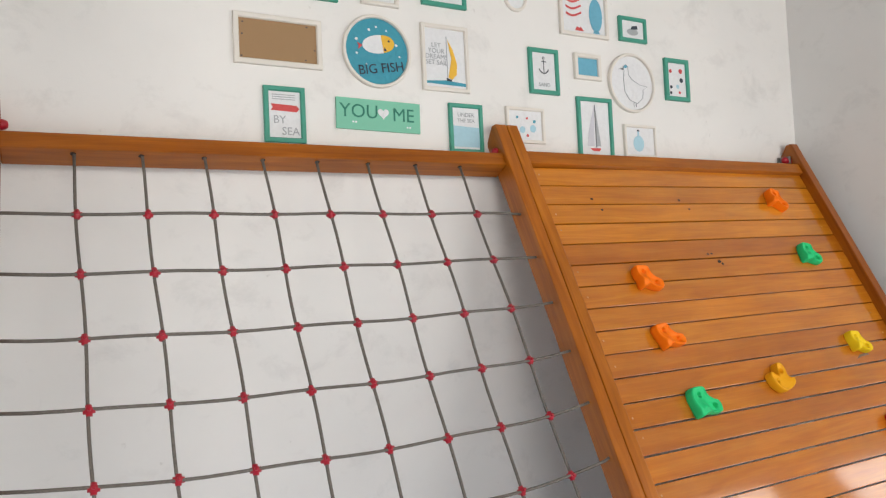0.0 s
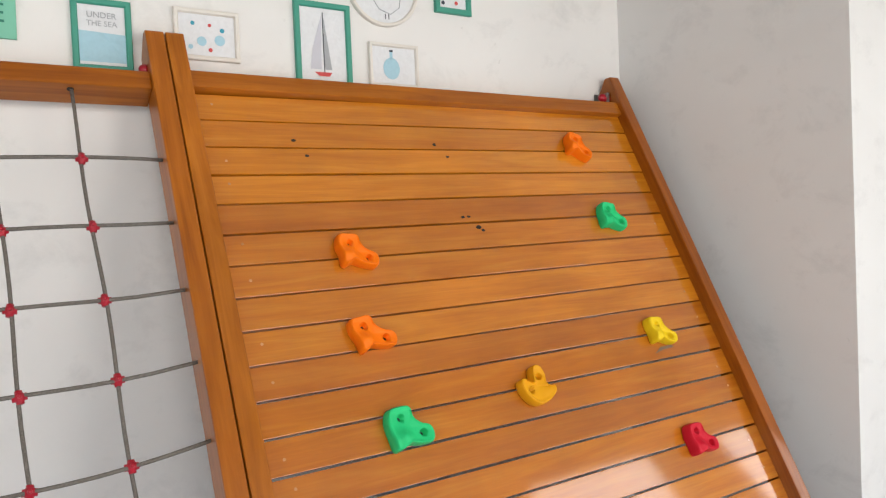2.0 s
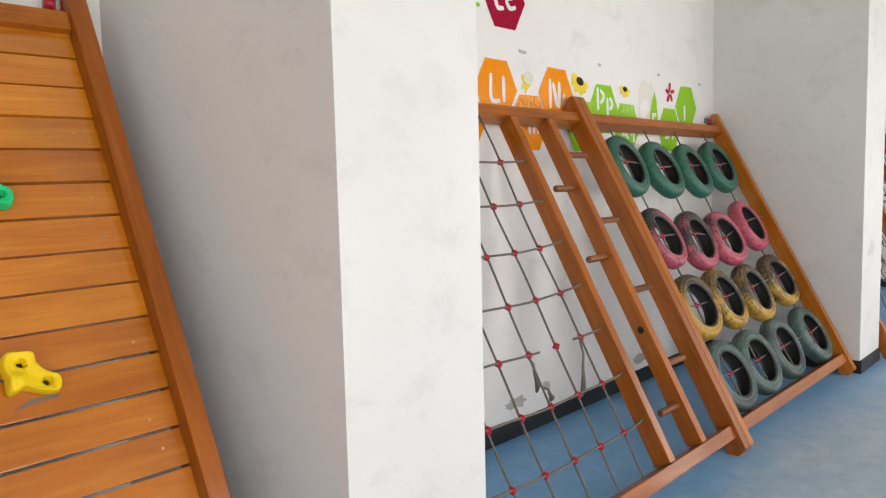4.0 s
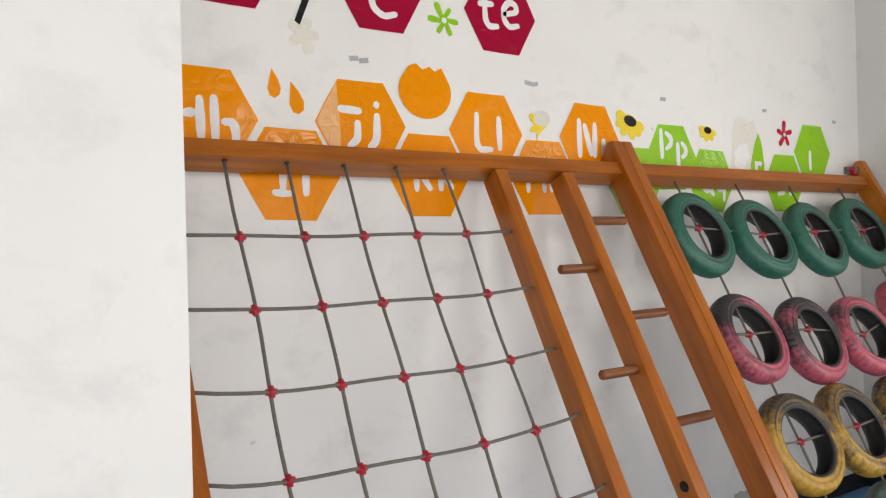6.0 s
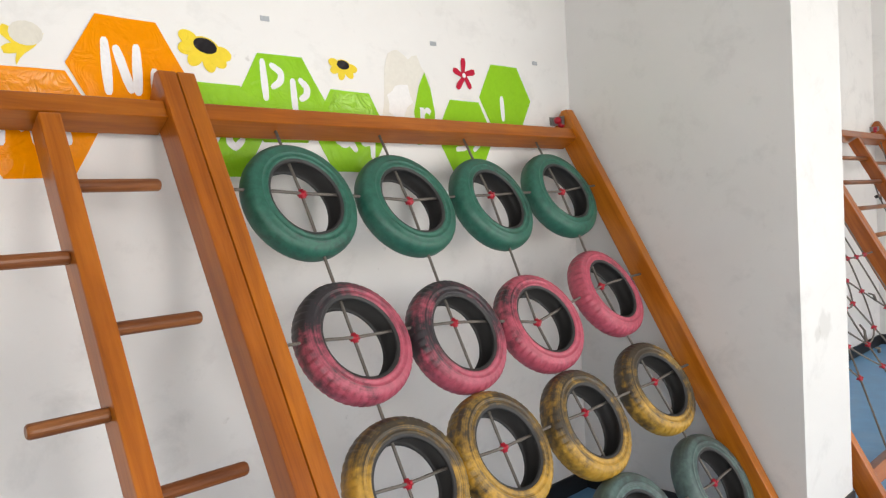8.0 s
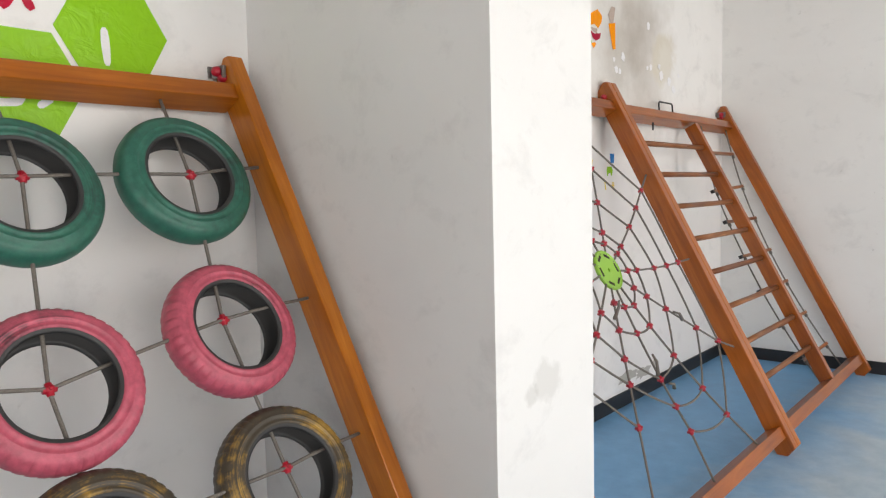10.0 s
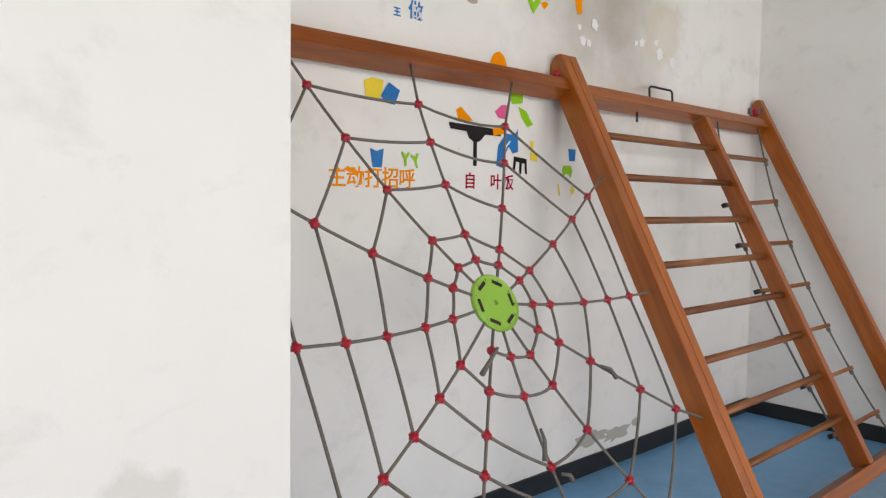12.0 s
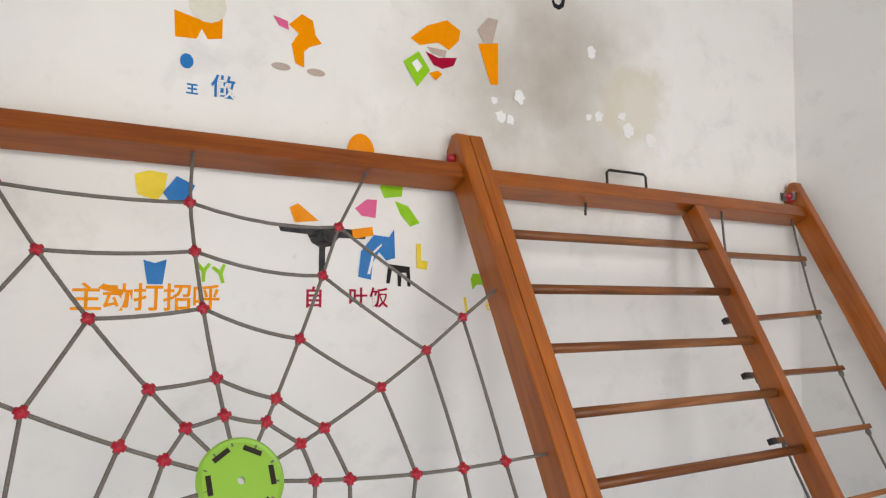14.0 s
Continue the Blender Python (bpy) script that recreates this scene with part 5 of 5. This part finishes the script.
crown = [(0.118 * math.cos(radians(a)), 0.105 * math.sin(radians(a))) for a in range(140, 401, 12)]
crown += [(0.075, 0.098), (0.045, 0.082), (0.02, 0.098), (-0.01, 0.084), (-0.04, 0.104), (-0.07, 0.094)]
sticker("orange vinyl fruit with a jagged crown", v_orange, crown, 4.991, 2.145)
drop = [(0.0, 0.055), (0.018, 0.02), (0.026, -0.012), (0.018, -0.036), (0.0, -0.045), (-0.016, -0.036), (-0.022, -0.012), (-0.012, 0.02)]
sticker("small orange vinyl juice drop", v_orange, drop, 4.384, 2.113, turn=5)
sticker("small orange vinyl juice drop", v_orange, [(1.15 * x, 1.15 * y) for x, y in drop], 4.462, 2.069, turn=14)
sticker("black vinyl stick, its lower end torn", v_black, [(-0.016, -0.10), (0.006, -0.104), (0.014, 0.14), (-0.012, 0.14)], 4.515, 2.43, turn=-20)


def petals(n, r0, r1, wide, jag=0.0):
    out = []
    for i in range(n):
        a = 2 * math.pi * i / n
        k = 1 + random.uniform(-jag, jag)
        for da, r in ((-0.5, r0), (-0.32, r1 * 0.8 * k), (-0.16, r1 * k), (0.16, r1 * k), (0.32, r1 * 0.8 * k)):
            ang = a + da * wide * 2 * math.pi / n
            out.append((r * math.cos(ang), r * math.sin(ang)))
    return out


def lop(pts, cut):
    """The outline with what lies beyond cut torn off."""
    return [(min(x, cut + 0.004 * math.sin(60 * y)), y) for x, y in pts]


th = sticker("lime green vinyl flower with six petals", v_green, petals(6, 0.018, 0.066, 0.66, 0.15), 5.086, 2.433)
flat(th, "flower_eye", circle(0, 0, 0.012, n=12), v_white, 0.0022)


def sunflower(label, x, z, size, spots, turn):
    """A black eye with the petals that are left round it."""
    th = sticker(label, v_yellow, circle(0, 0, 0.052 * size, 0.034 * size, 20), x, z, turn=turn)
    for i, a in enumerate(spots):
        px, py = 0.062 * size * math.cos(radians(a)), 0.048 * size * math.sin(radians(a))
        d = Vector((px, py)).normalized()
        side = Vector((-d.y, d.x))
        tip = [(Vector((px, py)) + d * 0.036 * size * math.cos(q) + side * 0.024 * size * math.sin(q)) for q in [2 * math.pi * i / 14 for i in range(14)]]
        flat(th, "petal", [(p.x, p.y) for p in tip], v_yellow, 0.0014 + 0.0001 * i)
    flat(th, "flower_eye", circle(0, 0.004 * size, 0.042 * size, 0.025 * size, 20), v_black, 0.0024)


sunflower("yellow vinyl sunflower with some petals gone", 6.115, 2.108, 1.0, (165, 205, 245, 290, 325, 355), -12)
sunflower("small yellow vinyl sunflower with a black eye", 6.680, 2.102, 0.70, (172, 215, 262, 312, 352), -4)
sticker("worn yellow vinyl petals on glue residue", v_yellow, lop(petals(6, 0.03, 0.062, 0.9, 0.2), 0.02), 5.566, 2.050, turn=-40)
sticker("pale glue mark of a lost flower", v_cream, circle(0, 0, 0.045, 0.035, 16), 5.575, 2.085)
th = sticker("small red vinyl flower with a white centre", v_red, petals(5, 0.018, 0.075, 0.62, 0.12), 7.349, 2.124, turn=18)
flat(th, "flower_eye", circle(0, 0, 0.011, n=12), v_white, 0.0022)
th = sticker("pale glue mark of a peeled hexagon", v_glue, rough([(-0.145, -0.16), (0.150, -0.16), (0.135, 0.06), (0.070, 0.150), (0.020, 0.125), (-0.040, 0.160), (-0.090, 0.140), (-0.115, 0.040)], 0.03), 7.000, 2.035)
flat(th, "bare_patch", rough([(-0.100, -0.10), (-0.020, -0.115), (0.035, -0.05), (0.010, 0.020), (-0.060, 0.010), (-0.105, -0.03)], 0.03), v_bare, 0.0016, "whiter patch of bare paint")
sticker("pale glue mark of a peeled sticker", v_glue, petals(5, 0.03, 0.055, 0.95, 0.3), 4.50, 2.30)
for x, z in ((4.69, 2.238), (5.540, 2.228), (5.505, 2.230), (6.35, 2.236), (7.17, 2.245), (4.73, 2.234), (7.86, 2.23)):
    sticker("grey scrap of old tape", p_grey, rough(rect(-0.018, 0.018, -0.009, 0.009)), x, z, turn=random.uniform(-15, 15), name="tape_scrap", category="tape")

# ---- torn stickers of bay 3 ----
def scrap(label, mat, pts, x, z, turn=0.0):
    return sticker(label, mat, pts, x, z, 3, turn)


scrap("orange vinyl shorts of a torn sticker", v_orange, [(-0.075, 0.045), (0.0, 0.03), (0.075, 0.06), (0.075, -0.02), (0.03, -0.03), (0.01, 0.0), (-0.005, -0.035), (-0.07, -0.04)], 9.748, 2.392)
scrap("pale glue mark of a peeled sticker", v_cream, circle(0, 0, 0.06, 0.06, 14), 9.775, 2.475)
scrap("small blue vinyl ball", v_blue, circle(0, 0, 0.021, 0.024, 14), 9.715, 2.280)
th = scrap("orange vinyl running figure of a torn sticker", v_orange, [(-0.045, 0.055), (0.0, 0.10), (0.04, 0.085), (0.05, 0.035), (0.075, 0.01), (0.03, -0.01), (0.01, -0.03), (0.012, -0.085), (-0.02, -0.075), (-0.035, -0.01), (-0.01, 0.03)], 10.09, 2.41)
flat(th, "pink_ear", [(-0.10, 0.075), (-0.05, 0.065), (-0.045, 0.035), (-0.08, 0.045)], v_pink, 0.0016)
for x in (-0.07, 0.055):
    flat(th, "foot", circle(x, -0.095, 0.034, 0.013, 12), v_taupe, 0.0016)
th = scrap("torn vinyl bird with an orange body and green book", v_orange, [(-0.12, 0.02), (-0.05, 0.08), (0.04, 0.12), (0.10, 0.09), (0.095, 0.05), (0.05, 0.005), (0.0, 0.025), (-0.08, 0.0)], 10.635, 2.49)
flat(th, "red_wing", [(-0.055, -0.02), (0.0, -0.035), (0.085, -0.02), (0.07, -0.055), (0.02, -0.075), (-0.02, -0.065)], v_crimson, 0.0016)
flat(th, "taupe_bill", [(-0.05, 0.0), (0.04, 0.0), (0.03, -0.03), (-0.03, -0.02)], v_taupe, 0.0013)
flat(th, "green_book", [(-0.15, -0.075), (-0.085, -0.025), (-0.035, -0.09), (-0.09, -0.16)], v_green, 0.0018)
flat(th, "page", [(-0.115, -0.075), (-0.092, -0.055), (-0.068, -0.08), (-0.09, -0.105)], v_white, 0.0024)
flat(th, "orange_foot", [(-0.04, -0.10), (0.0, -0.085), (0.02, -0.095), (-0.01, -0.125)], v_orange, 0.0016)
th = scrap("taupe and orange vinyl scrap shaped like an arm", v_orange, [(-0.045, 0.0), (0.05, 0.02), (0.05, -0.15), (0.015, -0.155)], 10.866, 2.545)
flat(th, "taupe_part", [(-0.05, 0.055), (0.0, 0.115), (0.05, 0.115), (0.035, 0.06), (0.02, 0.01), (-0.02, 0.01)], v_taupe, 0.0016)
scrap("orange vinyl egg half hidden by the beam", v_orange, circle(0, 0, 0.055, 0.075, 20), 10.318, 2.048)
scrap("yellow vinyl scrap of a torn sticker", v_yellow, [(-0.05, 0.03), (-0.01, 0.045), (0.045, 0.04), (0.035, -0.02), (0.015, -0.045), (-0.04, -0.03)], 9.624, 1.878)
scrap("blue vinyl scrap of a torn sticker", v_blue, [(-0.05, -0.01), (-0.01, 0.045), (0.045, 0.02), (0.02, -0.04), (-0.03, -0.035)], 9.706, 1.868)
scrap("green vinyl leaf scrap", v_green, [(-0.05, 0.02), (-0.02, 0.04), (0.045, 0.03), (0.04, -0.01), (-0.03, -0.02)], 10.445, 1.920)
scrap("green vinyl leaf scrap", v_green, [(-0.055, 0.04), (0.0, 0.025), (0.05, -0.035), (0.01, -0.05), (-0.03, -0.01)], 10.512, 1.852)
scrap("pink vinyl scrap with a blue edge", v_pink, [(-0.045, -0.005), (0.0, 0.03), (0.04, 0.03), (0.035, -0.035), (-0.02, -0.03)], 10.345, 1.860)
scrap("orange vinyl scrap of a torn sticker", v_orange, [(-0.05, 0.02), (-0.02, 0.035), (0.055, -0.02), (-0.03, -0.03)], 10.110, 1.822)
th = scrap("black vinyl table of a torn sticker", v_black, [(-0.16, 0.045), (0.165, 0.035), (0.16, 0.005), (0.06, 0.005), (0.03, -0.025), (0.010, -0.030), (0.010, -0.135), (-0.012, -0.135), (-0.012, -0.03), (-0.04, -0.015), (-0.055, 0.012), (-0.15, 0.018)], 10.180, 1.742)
th = scrap("blue vinyl figure of a torn sticker", v_blue, [(-0.09, -0.09), (-0.08, 0.0), (-0.03, 0.06), (0.03, 0.055), (0.05, 0.085), (0.055, -0.02), (0.02, -0.03), (-0.01, 0.0), (-0.035, -0.04), (-0.04, -0.10)], 10.405, 1.704)
flat(th, "white_line", [(-0.055, -0.08), (-0.035, 0.0), (0.0, 0.03), (0.0, 0.022), (-0.026, -0.003), (-0.045, -0.08)], v_white, 0.0018)
scrap("black vinyl stool of a torn sticker", v_black, [(-0.05, -0.04), (-0.042, 0.03), (0.045, 0.022), (0.05, -0.05), (0.038, -0.05), (0.032, 0.0), (0.012, 0.0), (0.010, -0.05), (-0.002, -0.05), (-0.005, 0.004), (-0.028, 0.006), (-0.036, -0.04)], 10.475, 1.632)
scrap("orange and blue vinyl scrap", v_orange, rect(-0.04, 0.04, -0.016, 0.016), 10.330, 1.770, 10)
scrap("small yellow vinyl curl of a sticker", v_yellow, [(-0.015, 0.05), (0.005, 0.05), (0.006, -0.01), (0.035, -0.015), (0.03, -0.045), (-0.012, -0.04)], 10.562, 1.690)
scrap("green vinyl cap of a torn sticker", v_green, [(-0.04, 0.01), (-0.03, 0.032), (0.03, 0.032), (0.042, 0.008), (0.03, -0.03), (0.012, -0.01), (-0.012, -0.01), (-0.03, -0.03)], 10.830, 1.604)
scrap("blue and yellow vinyl scrap behind the post", v_blue, [(-0.03, 0.03), (0.03, 0.03), (0.025, -0.03), (-0.02, -0.03)], 10.865, 1.690)
scrap("faint yellow vinyl stroke", v_yellow, rect(-0.005, 0.005, -0.03, 0.03), 10.768, 1.515, 12)
words(scrap("faint yellow vinyl character fragment", v_yellow, rect(-0.018, 0.018, -0.003, 0.003), 10.875, 1.512), "8", 0.06, v_yellow, 0, 0, 0.0014)
th = scrap("blue vinyl cup of a torn sticker", v_blue, [(-0.033, 0.033), (0.0, 0.024), (0.034, 0.036), (0.024, -0.04), (-0.02, -0.04)], 9.640, 1.618)
th = scrap("green vinyl sprig of a torn sticker", v_green, [(-0.005, -0.03), (0.005, -0.03), (0.006, 0.0), (0.022, 0.025), (0.014, 0.03), (0.0, 0.012), (-0.016, 0.03), (-0.024, 0.024), (-0.006, 0.0)], 9.785, 1.618)
scrap("green vinyl sprig of a torn sticker", v_green, [(-0.005, -0.03), (0.005, -0.03), (0.006, 0.0), (0.022, 0.025), (0.014, 0.03), (0.0, 0.012), (-0.016, 0.03), (-0.024, 0.024), (-0.006, 0.0)], 9.838, 1.613, 14)
scrap("orange vinyl hand stroke", v_orange, [(-0.035, 0.005), (-0.02, 0.018), (0.03, 0.0), (0.034, -0.014), (-0.01, -0.004)], 9.520, 1.560)


def caption(label, text, mat, x, z, size, gap):
    """A row of cut vinyl characters, each a part."""
    th = thing("wall_lettering", label, "lettering", on_wall(3, x, z, 0.0006), "stickers on the wall")
    for i, ch in enumerate(text):
        if ch != " ":
            part("character", lettering(ch, size, 0.0008, 0.0012), mat, th, m=Matrix.Translation((gap * (i - (len(text) - 1) / 2), 0, 0.001)))
    return th


caption("orange vinyl greeting in Chinese characters", "主动打招呼", v_orange, 9.625, 1.532, 0.088, 0.085)
caption("crimson vinyl Chinese characters with gaps", "自 叶饭", v_crimson, 10.275, 1.536, 0.075, 0.082)
caption("small torn blue vinyl character", "王", v_blue, 9.734, 2.191, 0.038, 0.1)
caption("blue vinyl Chinese character on the wall", "做", v_blue, 9.831, 2.210, 0.078, 0.1)
for x, z, r in ((11.02, 2.36, 0.05), (10.93, 2.27, 0.045), (11.46, 2.34, 0.045), (11.64, 2.30, 0.06), (11.78, 2.27, 0.055), (11.42, 2.62, 0.045), (10.98, 2.26, 0.035), (11.40, 2.33, 0.03), (11.60, 2.36, 0.04), (11.95, 2.33, 0.03), (11.86, 2.22, 0.06), (10.90, 2.33, 0.03)):
    scrap("white flaked paint patch on a stain", v_white, [(0.68 * k * x0, 0.68 * k * y0) for k, (x0, y0) in zip([random.uniform(0.6, 1.1) for _ in range(14)], circle(0, 0, r, r * 0.9, 14))], x, z)
scrap("black vinyl curl of a torn sticker", v_black, [(-0.045, 0.004), (-0.030, -0.020), (-0.004, -0.026), (0.022, -0.008), (0.034, 0.040), (0.036, 0.120), (0.020, 0.120), (0.018, 0.042), (0.008, 0.008), (-0.006, -0.006), (-0.024, -0.002), (-0.034, 0.012)], 11.240, 2.798)
scrap("orange vinyl scrap of a torn sticker", v_orange, [(-0.05, 0.0), (0.0, 0.014), (0.04, 0.03), (0.05, 0.09), (-0.04, 0.10)], 11.430, 2.850)

# ---- wear low on the walls ----
def flaked(b, x, z, w, h):
    n = 22
    pts = [(k * x0, k * y0) for k, (x0, y0) in zip([random.uniform(0.55, 1.1) for _ in range(n)], circle(0, 0, w, h, n))]
    sticker("bare patch of flaked wall paint above the skirting", peeled, pts, x, z, b, name="flaked_paint", category="paint damage", group="flaked paint")


for b, x, z, w, h in ((3, 11.08, 0.19, 0.16, 0.05), (3, 11.34, 0.17, 0.15, 0.045), (3, 11.52, 0.20, 0.06, 0.03), (2, 6.90, 0.18, 0.13, 0.045), (2, 7.08, 0.20, 0.06, 0.03), (2, 5.42, 0.20, 0.12, 0.04), (2, 5.72, 0.24, 0.05, 0.03)):
    flaked(b, x, z, w, h)
strip = thing("rubber_strip", "black rubber strip hung on the wall behind a post", "strip", on_wall(2, 3.928, 1.236), "")
part("strip_body", box(-0.017, 0.017, -0.125, 0.125, 0.001, 0.016, 0.005), black_metal, strip)
hook = thing("wall_hook", "small bent wire hook on the wall", "hook", on_wall(2, 3.905, 1.67), "")
part("wire", tube([(0.0, 0.04, 0.001), (0.002, 0.03, 0.03), (-0.004, 0.0, 0.036), (0.004, -0.03, 0.03), (0.01, -0.045, 0.016)], 0.003, 6), steel, hook, smooth=True)
part("hook_plate", box(-0.012, 0.012, 0.02, 0.05, 0.0005, 0.004, 0.001), steel, hook)
